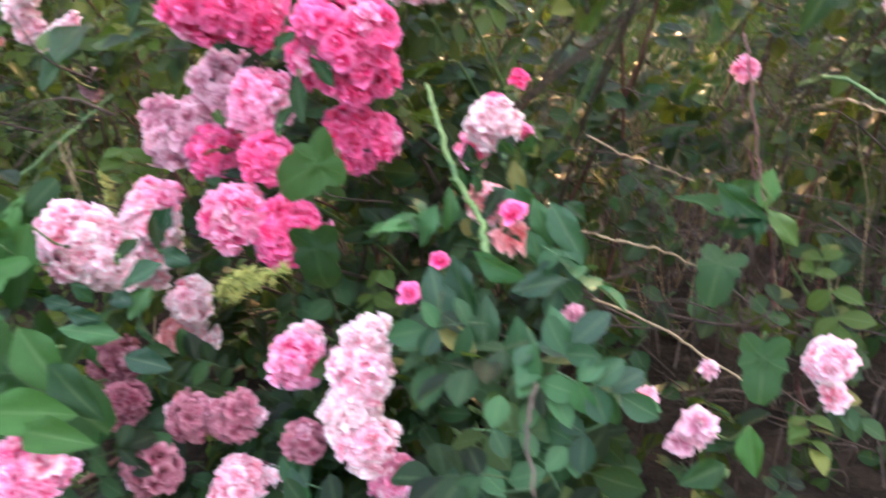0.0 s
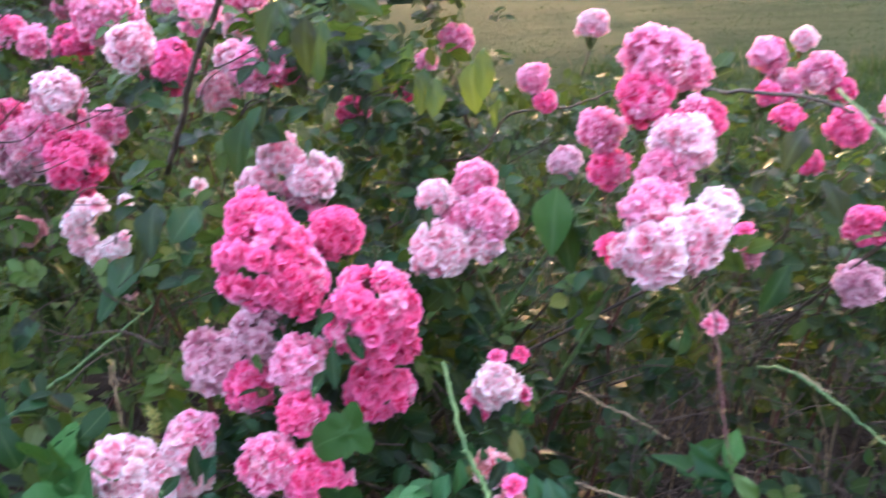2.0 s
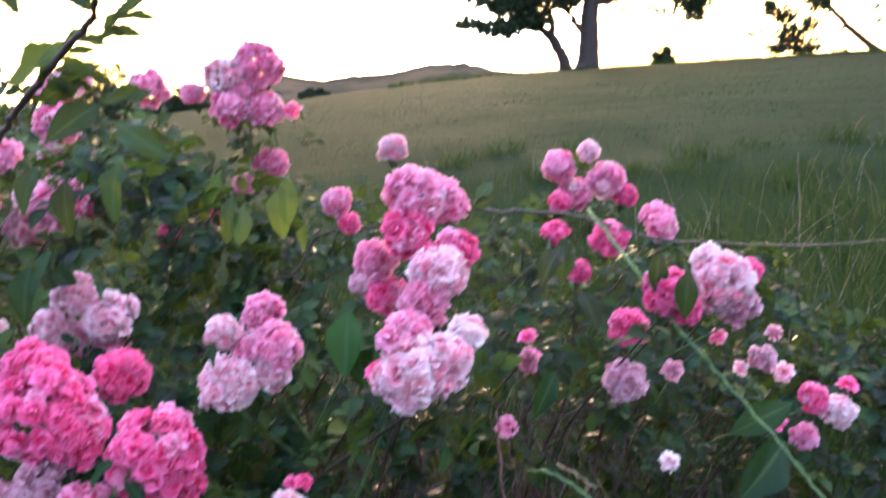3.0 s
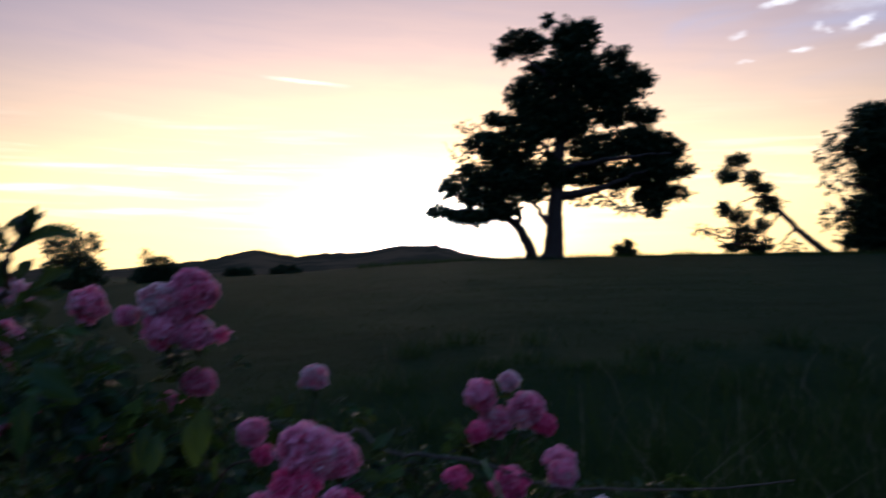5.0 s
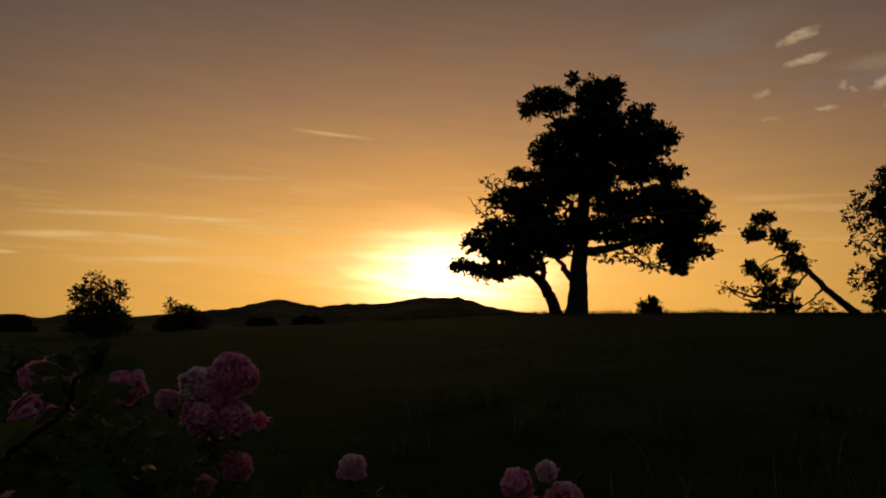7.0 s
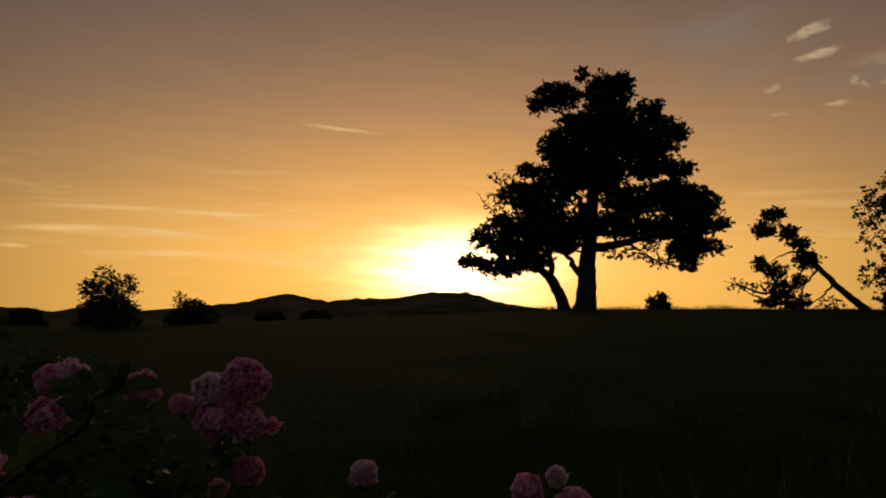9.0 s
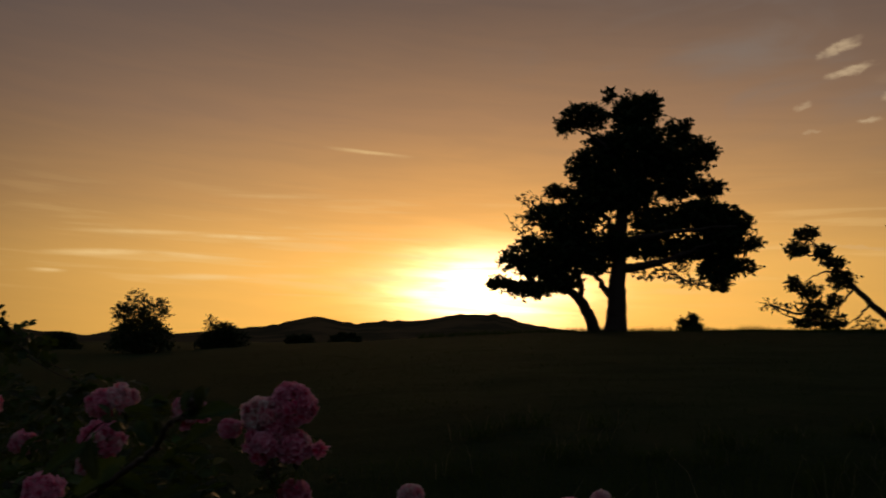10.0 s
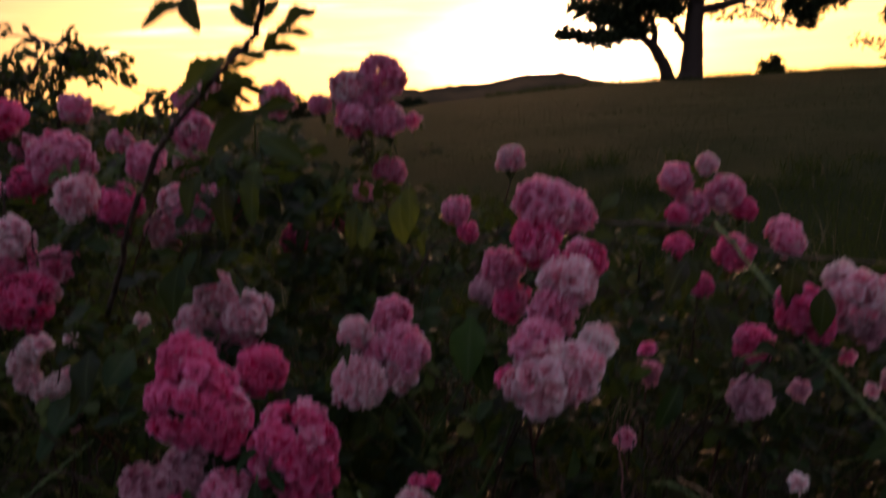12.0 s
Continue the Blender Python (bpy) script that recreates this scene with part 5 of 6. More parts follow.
# ---- broad-leaved weeds and climbers ----
weed_left = thing("broadleaf_weed", (-0.5, 0.8, 0.0), "leafy green climbing weed with broad lobed leaves", "weed", "weeds among the roses")
weed_middle = thing("broadleaf_weed", (-0.12, 1.0, 0.0), "climbing weed with broad dark green leaves among the roses", "weed", "weeds among the roses")
weed_right = thing("broadleaf_weed", (0.4, 0.9, 0.0), "low weed with arrow-shaped green leaves", "weed", "weeds among the roses")
OVATE_ROWS = (0.08, 0.42, 0.72, 0.92, 1.0, 0.98, 0.86, 0.64, 0.34, 0.03)
HANGING_ROWS = (0.16, 0.62, 0.86, 0.97, 1.0, 1.0, 0.94, 0.80, 0.54, 0.06)
TOOTHED_ROWS = (0.10, 0.50, 0.44, 0.80, 0.72, 0.98, 0.88, 1.0, 0.86, 0.92, 0.70, 0.68, 0.44, 0.36, 0.03)
COLS = (-1, -0.66, -0.33, 0, 0.33, 0.66, 1)


def lobed_leaf(seed, arrow=False):
    """A broad climbing leaf of length 1 with a pointed middle lobe, two side lobes and two rounded ones at its heart-shaped foot."""
    rng = random.Random(seed)
    rings, around = 5, 48
    lobes = [(90, 0.66, 36), (90 - rng.uniform(58, 68), 0.36, 32), (90 + rng.uniform(58, 68), 0.36, 32), (-44, 0.44, 34), (224, 0.44, 34)]
    if arrow:      # long pointed middle, short barbs at the foot
        lobes = [(90, 0.70, 24), (-56, 0.38, 21), (236, 0.38, 21)]
    verts, faces, tips = [(0, 0.36, 0)], [], [0.0]
    wob = [rng.uniform(-0.05, 0.05) for _ in range(4)]
    for i in range(1, rings + 1):
        s = i / rings
        for j in range(around):
            a = 360 * j / around
            r, near = 0.20 if arrow else 0.26, 180.0
            for at, length, wide in lobes:
                off = abs((a - at + 180) % 360 - 180)
                near = min(near, off)
                r = max(r, length * (1 - (off / (wide * 2.1)) ** 1.6) if off < wide * 2.1 else 0)
            r *= s * (1 + 0.025 * math.sin(9 * radians(a) * 2 + seed))
            x, y = r * math.cos(radians(a)), r * math.sin(radians(a))
            z = 0.10 * abs(x) - 0.35 * r * r + 0.06 * math.sin(5 * x + 40 * wob[0]) + 0.05 * math.sin(6 * y + 40 * wob[1]) + 0.02 * s * math.sin(radians(a) * 5 + 9 * wob[2])
            verts.append((x, y + 0.36, z))
            tips.append(min(1.0, near / 16.0) * (0.35 + 0.65 * s))
    for j in range(around):
        faces.append((0, 1 + j, 1 + (j + 1) % around))
    for i in range(rings - 1):
        for j in range(around):
            a, b = 1 + i * around + j, 1 + i * around + (j + 1) % around
            faces.append((a, a + around, b + around, b))
    return mesh("leaf", verts, faces, WEED_LEAF, tips)


BROAD = {"lobed": [lobed_leaf(s) for s in range(5)], "arrow": [lobed_leaf(s, True) for s in range(4)], "ovate": [], "hang": [], "shade": [], "leaflet": [], "shoot": []}
for seed in range(5):
    rr = random.Random(seed)
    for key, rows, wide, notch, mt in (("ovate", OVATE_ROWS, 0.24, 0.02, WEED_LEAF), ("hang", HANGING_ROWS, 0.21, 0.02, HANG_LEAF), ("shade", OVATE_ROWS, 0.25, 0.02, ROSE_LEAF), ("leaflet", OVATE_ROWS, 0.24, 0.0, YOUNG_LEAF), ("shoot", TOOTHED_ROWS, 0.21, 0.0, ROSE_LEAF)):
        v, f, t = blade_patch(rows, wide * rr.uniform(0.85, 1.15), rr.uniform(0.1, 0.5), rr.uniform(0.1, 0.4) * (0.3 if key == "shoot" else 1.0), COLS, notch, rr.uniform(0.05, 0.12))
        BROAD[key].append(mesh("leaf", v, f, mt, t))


def broad_leaf(kind, place, length, angle):
    rng = random.Random(int(place[0] * 7000) + int(place[2] * 3000))
    x, y, z = place
    normal_spread = 0.3 if kind == "lobed" else 0.22
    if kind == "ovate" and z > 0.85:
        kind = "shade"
    if kind in ("shoot", "shade"):
        weed = bush_at(x)
    else:
        weed = weed_left if x < -0.3 else weed_middle if x < 0.2 else weed_right
    normal = Vector((rng.gauss(0, normal_spread), -0.7 + rng.gauss(0, normal_spread), 0.66 + rng.gauss(0, normal_spread)))
    a = radians(angle)
    along = Vector((math.cos(a), 0.66 * math.sin(a), 0.75 * math.sin(a)))
    turn = frame_of(normal, along)
    foot = Vector(place) - (turn @ Vector((0, 0.5, 0))) * length
    part("leaf", rng.choice(BROAD[kind]), weed, Matrix.Translation(foot) @ turn @ Matrix.Scale(length, 4))
    down = foot + (Vector((0.002, 0.006, 0.006)) if kind in ("hang", "shoot") else Vector((rng.uniform(-0.02, 0.02), 0.05, -0.05)))
    v, f = tube(smooth_path([tuple(foot), tuple(foot.lerp(down, 0.5) + Vector((0, 0, -0.01))), tuple(down)], 3), [0.0012, 0.0018], 5)
    part("stalk", mesh("stalk", v, f, STEMS["green"]), weed)


def laid_leaf(kind, foot, tip):
    """A leaf from its foot to its tip, turned to the open side."""
    foot, tip = Vector(foot), Vector(tip)
    rng = random.Random(int(foot.x * 9000) + int(tip.z * 7000))
    loose = 0.2 if kind == "shoot" else 0.5
    turn = frame_of((rng.gauss(0, loose), -0.78, 0.4 + rng.gauss(0, loose)), tip - foot)
    plant = bush_at(foot.x) if kind in ("shoot", "leaflet") else weed_left
    part("leaf", rng.choice(BROAD[kind]), plant, Matrix.Translation(foot.lerp(tip, -0.12)) @ turn @ Matrix.Scale((tip - foot).length * (1.08 if kind == "leaflet" else 1.22), 4))


def weeds():
    broad_leaf("lobed", (-0.140, 0.870, 0.690), 0.084, 200)
    broad_leaf("lobed", (-0.134, 0.840, 0.607), 0.073, 265)
    broad_leaf("ovate", (-0.333, 0.680, 0.600), 0.069, -50)
    broad_leaf("ovate", (-0.301, 0.660, 0.586), 0.072, -40)
    broad_leaf("ovate", (-0.313, 0.620, 0.594), 0.070, 0)
    broad_leaf("ovate", (-0.285, 0.600, 0.589), 0.067, -10)
    broad_leaf("ovate", (-0.461, 0.850, 0.598), 0.101, 250)
    broad_leaf("lobed", (0.266, 0.740, 0.545), 0.059, 260)
    broad_leaf("lobed", (0.262, 0.900, 0.551), 0.067, 250)
    broad_leaf("ovate", (0.252, 0.700, 0.489), 0.041, 270)
    broad_leaf("ovate", (0.207, 0.660, 0.501), 0.043, 200)
    broad_leaf("lobed", (-0.535, 0.950, 0.606), 0.098, 110)
    broad_leaf("ovate", (-0.417, 0.850, 0.513), 0.075, 60)
    broad_leaf("lobed", (-0.474, 0.800, 0.609), 0.102, 260)
    broad_leaf("lobed", (-0.724, 1.050, 0.660), 0.135, 150)
    broad_leaf("ovate", (-0.709, 0.950, 0.614), 0.128, 250)
    broad_leaf("ovate", (-0.555, 0.800, 0.590), 0.094, 175)
    broad_leaf("ovate", (-0.539, 1.150, 0.752), 0.095, 80)
    broad_leaf("ovate", (-0.540, 1.200, 0.780), 0.133, 95)
    broad_leaf("ovate", (0.114, 1.250, 0.837), 0.111, 265)
    broad_leaf("ovate", (0.132, 1.250, 0.811), 0.112, 275)
    broad_leaf("ovate", (-0.485, 1.200, 0.940), 0.099, 80)
    broad_leaf("ovate", (0.414, 1.150, 0.768), 0.076, 240)
    broad_leaf("hang", (-0.215, 1.600, 1.030), 0.090, 275)
    broad_leaf("hang", (-0.119, 1.600, 1.007), 0.098, 268)
    broad_leaf("hang", (-0.031, 1.650, 1.000), 0.101, 275)
    broad_leaf("hang", (0.012, 1.650, 0.950), 0.058, 260)
    broad_leaf("hang", (-0.267, 1.400, 1.098), 0.108, 270)
    broad_leaf("hang", (-0.189, 1.600, 0.900), 0.074, 265)
    broad_leaf("hang", (-0.095, 1.600, 0.992), 0.094, 265)
    broad_leaf("hang", (-0.003, 1.600, 1.031), 0.093, 275)
    broad_leaf("hang", (-0.177, 1.700, 1.041), 0.101, 250)
    broad_leaf("ovate", (-0.185, 1.300, 1.179), 0.104, 320)
    broad_leaf("ovate", (-0.159, 1.000, 1.212), 0.073, 225)
    broad_leaf("ovate", (-0.203, 0.950, 1.139), 0.057, 250)
    broad_leaf("ovate", (-0.165, 0.950, 1.120), 0.063, 270)
    broad_leaf("ovate", (0.589, 1.050, 0.935), 0.064, 250)
    broad_leaf("ovate", (0.568, 1.100, 0.957), 0.057, 260)
    broad_leaf("ovate", (0.479, 1.300, 0.937), 0.075, 270)
    broad_leaf("ovate", (0.749, 1.150, 0.700), 0.105, 200)
    broad_leaf("ovate", (0.735, 1.100, 0.642), 0.123, 220)
    broad_leaf("ovate", (-0.392, 1.000, 0.901), 0.075, 280)
    broad_leaf("ovate", (-0.407, 1.000, 0.871), 0.068, 230)
    broad_leaf("ovate", (-0.367, 1.050, 0.894), 0.077, 70)
    broad_leaf("ovate", (-0.344, 1.200, 0.963), 0.085, 260)
    broad_leaf("ovate", (0.496, 1.200, 0.882), 0.070, 280)
    broad_leaf("ovate", (0.436, 1.200, 0.961), 0.076, 240)
    broad_leaf("ovate", (0.312, 1.050, 0.572), 0.066, 30)
    broad_leaf("ovate", (0.348, 1.050, 0.581), 0.066, 60)
    broad_leaf("ovate", (0.266, 1.000, 0.585), 0.062, 150)
    broad_leaf("shoot", (-0.159, 0.820, 1.333), 0.056, 230)
    broad_leaf("shoot", (-0.131, 0.820, 1.331), 0.049, 285)
    broad_leaf("shoot", (-0.166, 0.950, 0.796), 0.038, 50)
    broad_leaf("shoot", (-0.131, 0.950, 0.767), 0.041, -55)
    broad_leaf("shoot", (-0.157, 0.940, 0.741), 0.052, 280)
    broad_leaf("shoot", (-0.176, 0.940, 0.722), 0.035, 70)
    broad_leaf("shoot", (-0.259, 1.270, 0.950), 0.031, 90)
    broad_leaf("shoot", (-0.320, 1.270, 0.872), 0.032, 150)
    broad_leaf("shoot", (-0.052, 1.080, 0.892), 0.029, 85)
    broad_leaf("shoot", (-0.289, 1.040, 0.699), 0.032, 120)
    broad_leaf("shoot", (-0.352, 0.950, 0.596), 0.047, 100)
    broad_leaf("shoot", (-0.364, 0.900, 0.596), 0.038, 60)
    broad_leaf("shoot", (0.012, 0.980, 0.654), 0.040, 110)
    broad_leaf("shoot", (0.051, 0.970, 0.669), 0.043, 80)
    broad_leaf("shoot", (0.072, 0.980, 0.656), 0.036, 60)
    broad_leaf("shoot", (0.062, 0.920, 0.652), 0.041, 100)
    broad_leaf("shoot", (0.041, 0.860, 0.653), 0.039, 60)

    laid_leaf("shoot", (-0.066, 0.860, 1.390), (-0.089, 0.848, 1.405))
    laid_leaf("shoot", (-0.063, 0.860, 1.394), (-0.051, 0.860, 1.402))
    laid_leaf("shoot", (-0.060, 0.860, 1.375), (-0.080, 0.872, 1.387))
    laid_leaf("shoot", (-0.043, 0.830, 1.370), (-0.029, 0.824, 1.384))
    laid_leaf("shoot", (-0.018, 0.790, 1.380), (-0.017, 0.796, 1.417))
    laid_leaf("shoot", (-0.019, 0.790, 1.380), (-0.019, 0.778, 1.408))
    laid_leaf("shoot", (-0.016, 0.790, 1.381), (-0.007, 0.790, 1.409))
    laid_leaf("shoot", (-0.014, 0.790, 1.380), (0.027, 0.802, 1.398))
    laid_leaf("shoot", (-0.100, 0.920, 1.371), (-0.133, 0.914, 1.376))
    laid_leaf("shoot", (-0.080, 0.900, 1.368), (-0.097, 0.906, 1.374))
    laid_leaf("shoot", (-0.100, 0.930, 1.344), (-0.107, 0.918, 1.365))
    laid_leaf("shoot", (-0.097, 0.930, 1.345), (-0.095, 0.930, 1.364))
    laid_leaf("shoot", (-0.112, 0.950, 1.331), (-0.133, 0.962, 1.358))
    laid_leaf("shoot", (-0.174, 1.030, 1.297), (-0.227, 1.024, 1.259))
    laid_leaf("shoot", (-0.079, 0.970, 1.326), (-0.044, 0.976, 1.356))
    laid_leaf("shoot", (-0.082, 0.970, 1.319), (-0.046, 0.958, 1.326))
    laid_leaf("shoot", (-0.090, 0.970, 1.307), (-0.058, 0.970, 1.295))
    laid_leaf("shoot", (-0.109, 0.980, 1.299), (-0.080, 0.992, 1.292))
    laid_leaf("shoot", (-0.099, 0.970, 1.307), (-0.078, 0.964, 1.322))
    laid_leaf("shoot", (-0.108, 0.970, 1.329), (-0.133, 0.976, 1.347))
    laid_leaf("shoot", (-0.106, 0.970, 1.341), (-0.120, 0.958, 1.362))
    laid_leaf("shoot", (-0.094, 0.960, 1.339), (-0.082, 0.960, 1.366))
    laid_leaf("shoot", (-0.144, 1.000, 1.299), (-0.118, 1.012, 1.279))
    laid_leaf("shoot", (-0.168, 1.020, 1.282), (-0.139, 1.014, 1.265))
    laid_leaf("shoot", (-0.181, 1.040, 1.291), (-0.197, 1.040, 1.254))
    laid_leaf("shoot", (-0.166, 1.030, 1.299), (-0.144, 1.042, 1.313))
    laid_leaf("shoot", (-0.180, 1.020, 1.258), (-0.162, 1.026, 1.245))
    laid_leaf("shoot", (-0.206, 1.040, 1.236), (-0.158, 1.028, 1.256))
    laid_leaf("shoot", (-0.155, 1.100, 1.232), (-0.106, 1.100, 1.254))
    laid_leaf("shoot", (-0.185, 1.040, 1.270), (-0.157, 1.040, 1.260))
    laid_leaf("shoot", (-0.165, 1.040, 1.270), (-0.138, 1.040, 1.274))
    laid_leaf("shoot", (-0.153, 1.030, 1.266), (-0.122, 1.030, 1.259))
    laid_leaf("shoot", (-0.200, 1.050, 1.258), (-0.174, 1.050, 1.246))
    laid_leaf("shoot", (-0.178, 1.050, 1.254), (-0.153, 1.050, 1.247))
    laid_leaf("shoot", (-0.159, 1.050, 1.248), (-0.142, 1.050, 1.239))
    laid_leaf("shoot", (-0.226, 1.060, 1.240), (-0.202, 1.060, 1.230))
    laid_leaf("shoot", (-0.219, 1.060, 1.251), (-0.240, 1.060, 1.245))
    laid_leaf("shoot", (-0.160, 1.020, 1.289), (-0.132, 1.020, 1.291))

    laid_leaf("arrow", (-0.497, 0.850, 0.671), (-0.474, 0.850, 0.551))
    laid_leaf("arrow", (-0.602, 0.880, 0.622), (-0.581, 0.880, 0.505))
    laid_leaf("arrow", (-0.607, 0.860, 0.648), (-0.654, 0.860, 0.568))
    laid_leaf("arrow", (-0.461, 0.660, 0.697), (-0.412, 0.660, 0.661))
    laid_leaf("arrow", (-0.452, 0.720, 0.610), (-0.463, 0.720, 0.495))
    laid_leaf("arrow", (-0.446, 0.740, 0.624), (-0.409, 0.740, 0.523))
    laid_leaf("arrow", (-0.391, 0.680, 0.614), (-0.294, 0.680, 0.545))
    laid_leaf("arrow", (-0.508, 0.700, 0.638), (-0.551, 0.700, 0.531))
    laid_leaf("arrow", (-0.431, 0.690, 0.563), (-0.358, 0.690, 0.513))
    laid_leaf("arrow", (-0.686, 0.960, 0.690), (-0.694, 0.960, 0.583))
    laid_leaf("arrow", (-0.531, 0.950, 0.601), (-0.482, 0.950, 0.644))
    laid_leaf("arrow", (-0.701, 0.900, 0.591), (-0.705, 0.900, 0.506))
    laid_leaf("arrow", (-0.474, 0.660, 0.617), (-0.526, 0.660, 0.546))
    laid_leaf("arrow", (-0.472, 0.900, 0.501), (-0.542, 0.900, 0.435))
    laid_leaf("arrow", (-0.624, 0.950, 0.671), (-0.603, 0.950, 0.599))
    laid_leaf("ovate", (-0.388, 0.680, 0.716), (-0.451, 0.680, 0.718))
    laid_leaf("ovate", (-0.404, 0.620, 0.691), (-0.409, 0.620, 0.608))
    laid_leaf("ovate", (-0.424, 0.660, 0.608), (-0.444, 0.660, 0.533))
    laid_leaf("leaflet", (-0.330, 0.820, 0.574), (-0.359, 0.820, 0.596))
    laid_leaf("leaflet", (-0.287, 0.820, 0.613), (-0.322, 0.820, 0.586))
    laid_leaf("leaflet", (-0.269, 0.840, 0.608), (-0.307, 0.840, 0.623))
    laid_leaf("leaflet", (-0.332, 0.820, 0.558), (-0.311, 0.820, 0.590))
    laid_leaf("leaflet", (-0.342, 0.800, 0.546), (-0.396, 0.800, 0.550))
    laid_leaf("leaflet", (-0.354, 0.800, 0.566), (-0.387, 0.800, 0.579))
    laid_leaf("leaflet", (-0.305, 0.800, 0.539), (-0.344, 0.800, 0.559))
    laid_leaf("leaflet", (-0.357, 0.780, 0.550), (-0.357, 0.780, 0.515))
    laid_leaf("leaflet", (-0.395, 0.820, 0.572), (-0.424, 0.820, 0.581))
    laid_leaf("leaflet", (-0.375, 0.830, 0.573), (-0.392, 0.830, 0.596))
    laid_leaf("leaflet", (-0.292, 0.880, 0.648), (-0.321, 0.880, 0.611))
    laid_leaf("leaflet", (-0.309, 0.780, 0.520), (-0.359, 0.780, 0.494))
    laid_leaf("leaflet", (-0.320, 0.780, 0.534), (-0.277, 0.780, 0.518))
    laid_leaf("leaflet", (0.010, 0.920, 0.671), (0.035, 0.920, 0.690))
    laid_leaf("leaflet", (0.048, 0.920, 0.691), (0.048, 0.920, 0.658))
    laid_leaf("leaflet", (0.078, 0.920, 0.695), (0.067, 0.920, 0.663))
    laid_leaf("leaflet", (0.040, 0.880, 0.657), (0.053, 0.880, 0.628))
    laid_leaf("leaflet", (0.023, 0.880, 0.670), (0.037, 0.880, 0.641))
    laid_leaf("leaflet", (0.009, 0.880, 0.676), (-0.002, 0.880, 0.644))
    laid_leaf("leaflet", (0.064, 0.880, 0.658), (0.082, 0.880, 0.626))
    laid_leaf("leaflet", (0.080, 0.860, 0.650), (0.094, 0.860, 0.606))
    laid_leaf("leaflet", (0.098, 0.860, 0.644), (0.125, 0.860, 0.592))
    laid_leaf("leaflet", (0.111, 0.860, 0.648), (0.148, 0.860, 0.641))
    laid_leaf("leaflet", (0.052, 0.850, 0.628), (0.061, 0.850, 0.589))
    laid_leaf("leaflet", (0.075, 0.850, 0.624), (0.084, 0.850, 0.589))
    laid_leaf("leaflet", (-0.014, 0.850, 0.652), (-0.031, 0.850, 0.613))
    laid_leaf("leaflet", (-0.003, 0.870, 0.661), (-0.014, 0.870, 0.622))
    laid_leaf("leaflet", (0.031, 0.750, 0.556), (0.031, 0.750, 0.608))
    laid_leaf("leaflet", (0.067, 0.720, 0.554), (0.062, 0.720, 0.607))
    laid_leaf("leaflet", (0.065, 0.750, 0.631), (0.021, 0.750, 0.643))
    laid_leaf("leaflet", (0.064, 0.750, 0.620), (0.112, 0.750, 0.636))
    laid_leaf("leaflet", (-0.013, 0.780, 0.621), (-0.013, 0.780, 0.565))
    laid_leaf("leaflet", (0.010, 0.780, 0.632), (0.027, 0.780, 0.582))
    laid_leaf("leaflet", (0.100, 0.720, 0.572), (0.089, 0.720, 0.615))
    laid_leaf("leaflet", (0.125, 0.720, 0.568), (0.132, 0.720, 0.605))
    laid_leaf("leaflet", (0.002, 0.700, 0.575), (0.031, 0.700, 0.590))
    laid_leaf("leaflet", (0.330, 1.000, 0.559), (0.272, 1.000, 0.590))
    laid_leaf("leaflet", (0.329, 1.000, 0.556), (0.274, 1.000, 0.535))
    laid_leaf("leaflet", (0.332, 1.000, 0.559), (0.331, 1.000, 0.530))
    laid_leaf("leaflet", (0.339, 1.000, 0.567), (0.367, 1.000, 0.528))
    laid_leaf("leaflet", (0.336, 1.000, 0.571), (0.347, 1.000, 0.605))

def feathery_weed(points):
    """A yellow-green sprig with short needle leaves all along its stem."""
    rng = random.Random(int(points[0][0] * 5000))
    base = Vector(points[0])
    weed = thing("feathery_weed", base, "yellow-green feathery weed sprig among the roses", "weed", "feathery weeds")
    pts = smooth_path(points, 10)
    v, f = tube(pts, [0.0016, 0.0008], 5)
    stem = part("stem", mesh("stem", v, f, STEMS["green"]), weed)
    needles = []
    for p in pts[3:]:
        for _ in range(9):
            d = Vector((rng.gauss(0, 1), rng.gauss(0, 1), rng.gauss(0.4, 1))).normalized() * rng.uniform(0.006, 0.014)
            q = Vector(p)
            needles.append(tube([tuple(q), tuple(q + d * 0.5), tuple(q + d)], [0.0009, 0.0010, 0.0003], 4))
    v, f = join(needles)
    part("needles", mesh("needles", v, f, YOUNG), stem, kind="stuff")


def seed_stalk(x, y, z, tall, seed):
    """A thin dry stalk that forks into small seed heads."""
    rng = random.Random(seed)
    weed = thing("seed_stalk", (x, y, z), "thin dry brown weed stalk with forked seed heads", "weed", "dry weed stalks")
    top = Vector((x + rng.uniform(-0.02, 0.02), y + rng.uniform(-0.02, 0.02), z + tall))
    v, f = tube(smooth_path([(x, y + 0.05, 0.0), (x + 0.006, y + 0.02, z * 0.6), (x, y, z + tall * 0.4), tuple(top)], 6), [0.0016, 0.0009], 5)
    part("stem", mesh("stem", v, f, TWIG), weed)
    for i in range(9):
        a = Vector((x, y, z)).lerp(top, rng.uniform(0.25, 1.0))
        b = a + Vector((rng.uniform(-0.04, 0.04), rng.uniform(-0.03, 0.03), rng.uniform(0.01, 0.045)))
        pieces = [tube([tuple(a), tuple(a.lerp(b, 0.5) + Vector((0, 0, -0.004))), tuple(b)], [0.0008, 0.0006], 4)]
        for _ in range(5):
            c = b + Vector((rng.gauss(0, 0.004), rng.gauss(0, 0.004), rng.gauss(0.002, 0.004)))
            pieces.append(tube([tuple(c), tuple(c + Vector((0, 0, 0.003))), tuple(c + Vector((0.001, 0, 0.006)))], [0.0008, 0.0016, 0.0005], 4))
        v, f = join(pieces)
        part("seed_head", mesh("seed_head", v, f, TWIG), weed)


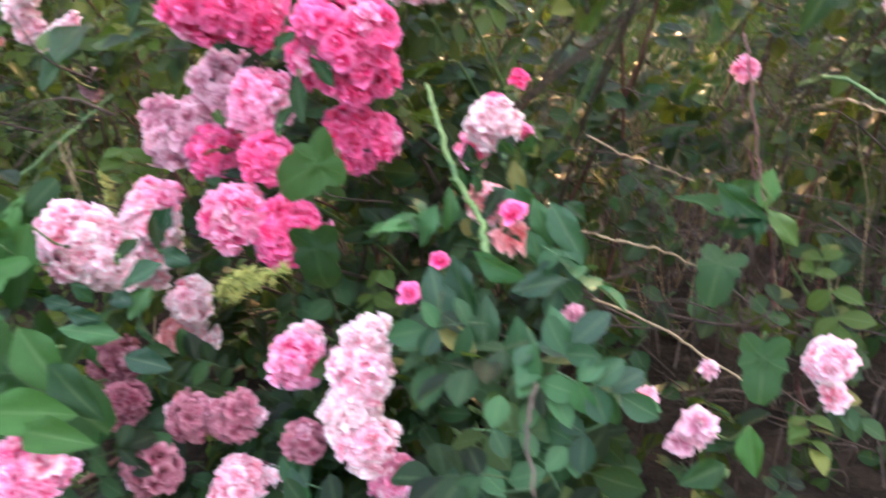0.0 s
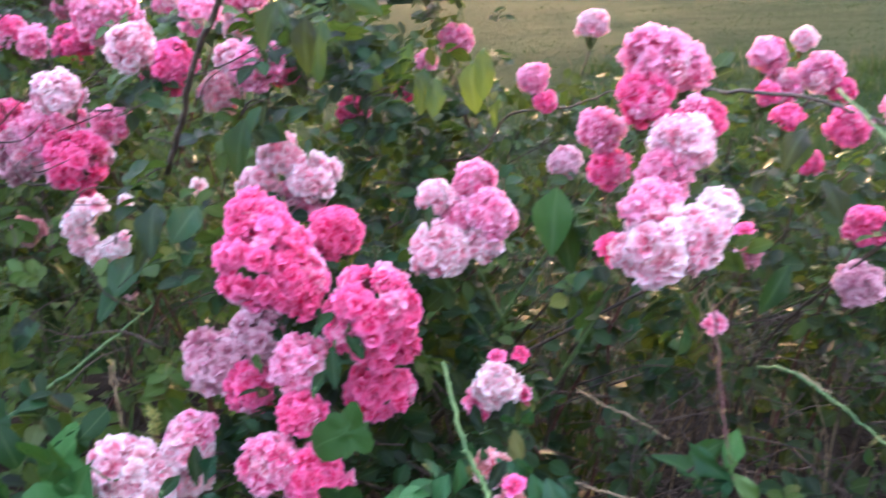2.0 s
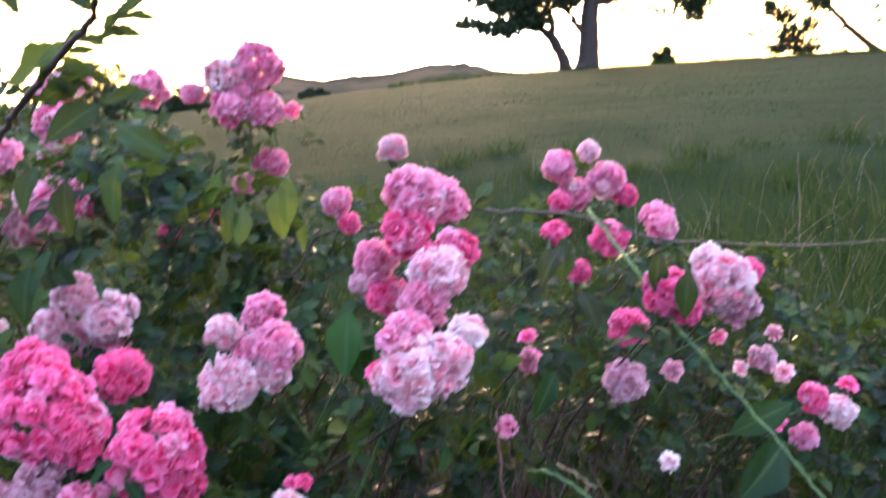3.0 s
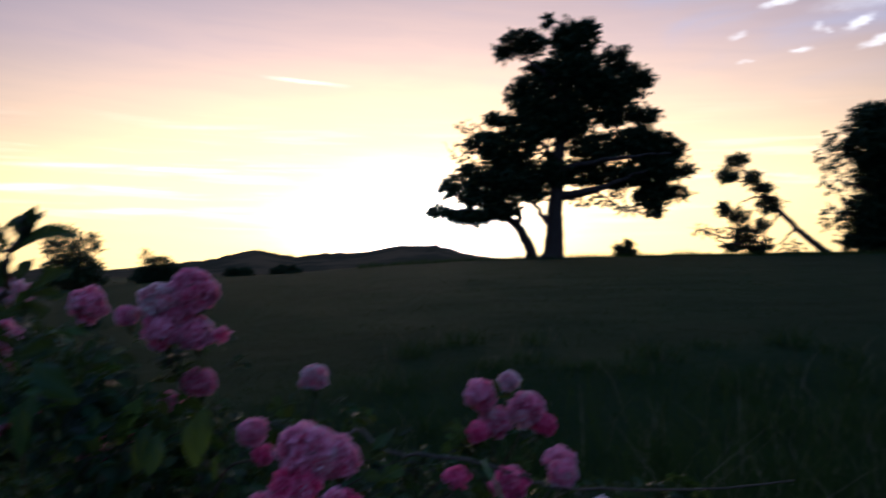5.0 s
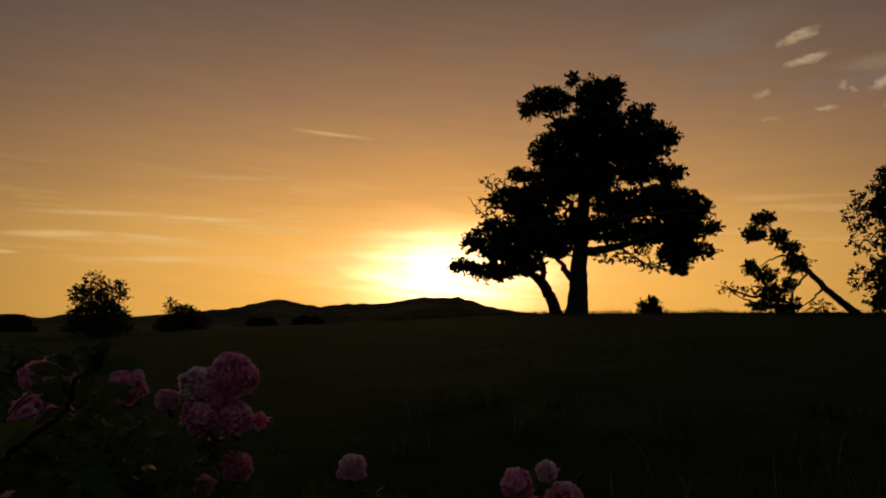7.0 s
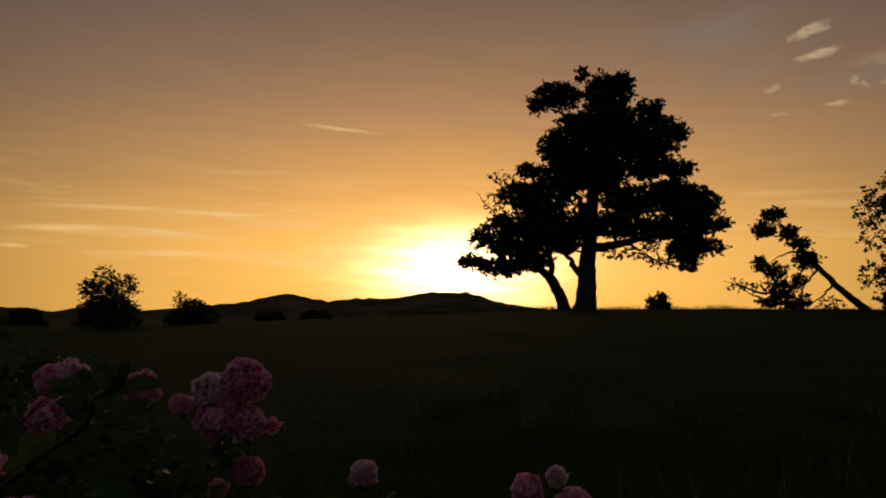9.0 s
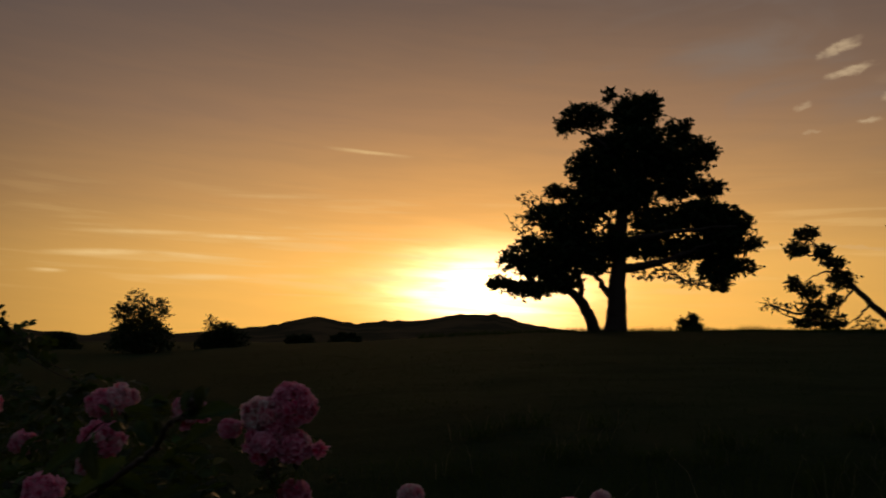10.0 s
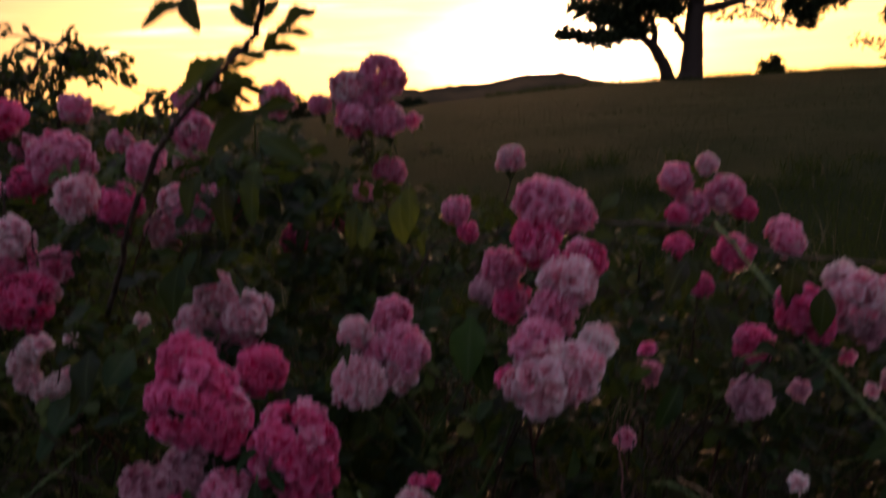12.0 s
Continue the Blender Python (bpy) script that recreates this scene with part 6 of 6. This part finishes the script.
YOUNG = stem_material("young_needles", (0.16, 0.19, 0.035), (0.30, 0.31, 0.07))


def small_weeds():
    feathery_weed([(-0.446, 1.03, 0.53), (-0.441, 1.02, 0.58), (-0.426, 1.00, 0.645)])
    feathery_weed([(-0.245, 0.86, 0.55), (-0.205, 0.83, 0.585), (-0.160, 0.82, 0.605)])
    feathery_weed([(-0.262, 0.88, 0.54), (-0.235, 0.85, 0.575), (-0.20, 0.83, 0.60)])
    for n, (x, y, z, tall) in enumerate(((0.215, 1.05, 0.50, 0.09), (0.331, 1.15, 0.52, 0.09), (0.38, 1.2, 0.56, 0.11), (0.279, 0.95, 0.43, 0.09), (0.303, 0.9, 0.42, 0.08),
                                         (0.263, 1.0, 0.46, 0.08), (0.517, 1.15, 0.55, 0.10), (0.616, 1.2, 0.53, 0.10), (0.44, 1.3, 0.60, 0.12), (-0.761, 1.05, 0.47, 0.10), (-0.70, 1.2, 0.58, 0.09))):
        seed_stalk(x, y, z, tall, n)


def far_left_shrub():
    """A taller leafy shrub behind the roses whose loose shoots stand against the sky."""
    rng = random.Random(61)
    bush = thing("rose_bush", (-1.9, 3.2, 0.0), "tall loose leafy rose bush with thin shoots against the sky", "rose bush")
    sprays = []
    for n in range(46):
        root = Vector((-1.9 + rng.uniform(-0.6, 0.4), 3.2 + rng.uniform(-0.3, 0.4), float(ground_z(-1.9, 3.2))))
        end = Vector((rng.uniform(-2.5, -1.2), rng.uniform(2.8, 3.2), 0))
        end.z = 1.47 - 0.10 * rng.random() ** 2 - 0.25 * rng.random() * (n % 3 == 0)
        mid = root.lerp(end, 0.62) + Vector((-0.08, 0.05, 0.38))
        if n < 4:                           # long canes that arch over and hang
            mid, end = Vector((-1.75 + 0.1 * n, 3.0, 1.50 - 0.03 * n)), Vector((-1.05 - 0.06 * n, 2.95, 1.30 + 0.05 * n))
        pts = smooth_path([tuple(root), tuple(mid), tuple(end)], 10)
        v, f = tube(pts, [0.008, 0.005, 0.0018], 5)
        part("cane", mesh("cane", v, f, STEMS["dark"]), bush)
        for i in range(9, len(pts)):
            if rng.random() < 0.75:
                sprays.append(Vector(pts[i]) + Vector((rng.gauss(0, 0.02), rng.gauss(0, 0.03), rng.gauss(0.01, 0.015))))
    rng.shuffle(sprays)
    for p in sprays[:300]:
        part("leaf_spray", rng.choice(SPRAY_MESHES), bush, spray_pose(p, rng, rng.uniform(0.085, 0.125), 0.5))
    verts, faces, tips, k = [], [], [], 0
    for _ in range(1700):
        x = rng.uniform(-3.0, -0.85)
        y = rng.uniform(2.6, 3.7)
        off = ((x + 1.9) / 1.12) ** 2 + ((y - 3.12) / 0.55) ** 2 + 0.15 * math.sin(5 * x + 3 * y)
        if off > 1:
            continue
        p = Vector((x, y, rng.uniform(0.1, 1.34 - 0.10 * off * off)))
        v, f, t = rng.choice(SPRAYS)
        m = np.array(spray_pose(p, rng, rng.uniform(0.09, 0.14)))
        verts.append(v @ m[:3, :3].T + m[:3, 3])
        faces += [tuple(i + k for i in q) for q in f]
        tips.append(t)
        k += len(v)
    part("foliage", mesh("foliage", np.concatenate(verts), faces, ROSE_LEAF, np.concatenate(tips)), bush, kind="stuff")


canes()
near_shoot()
mound_canes()
dry_tangle()
weeds()
head_leaves()
small_weeds()
foliage()
far_left_shrub()
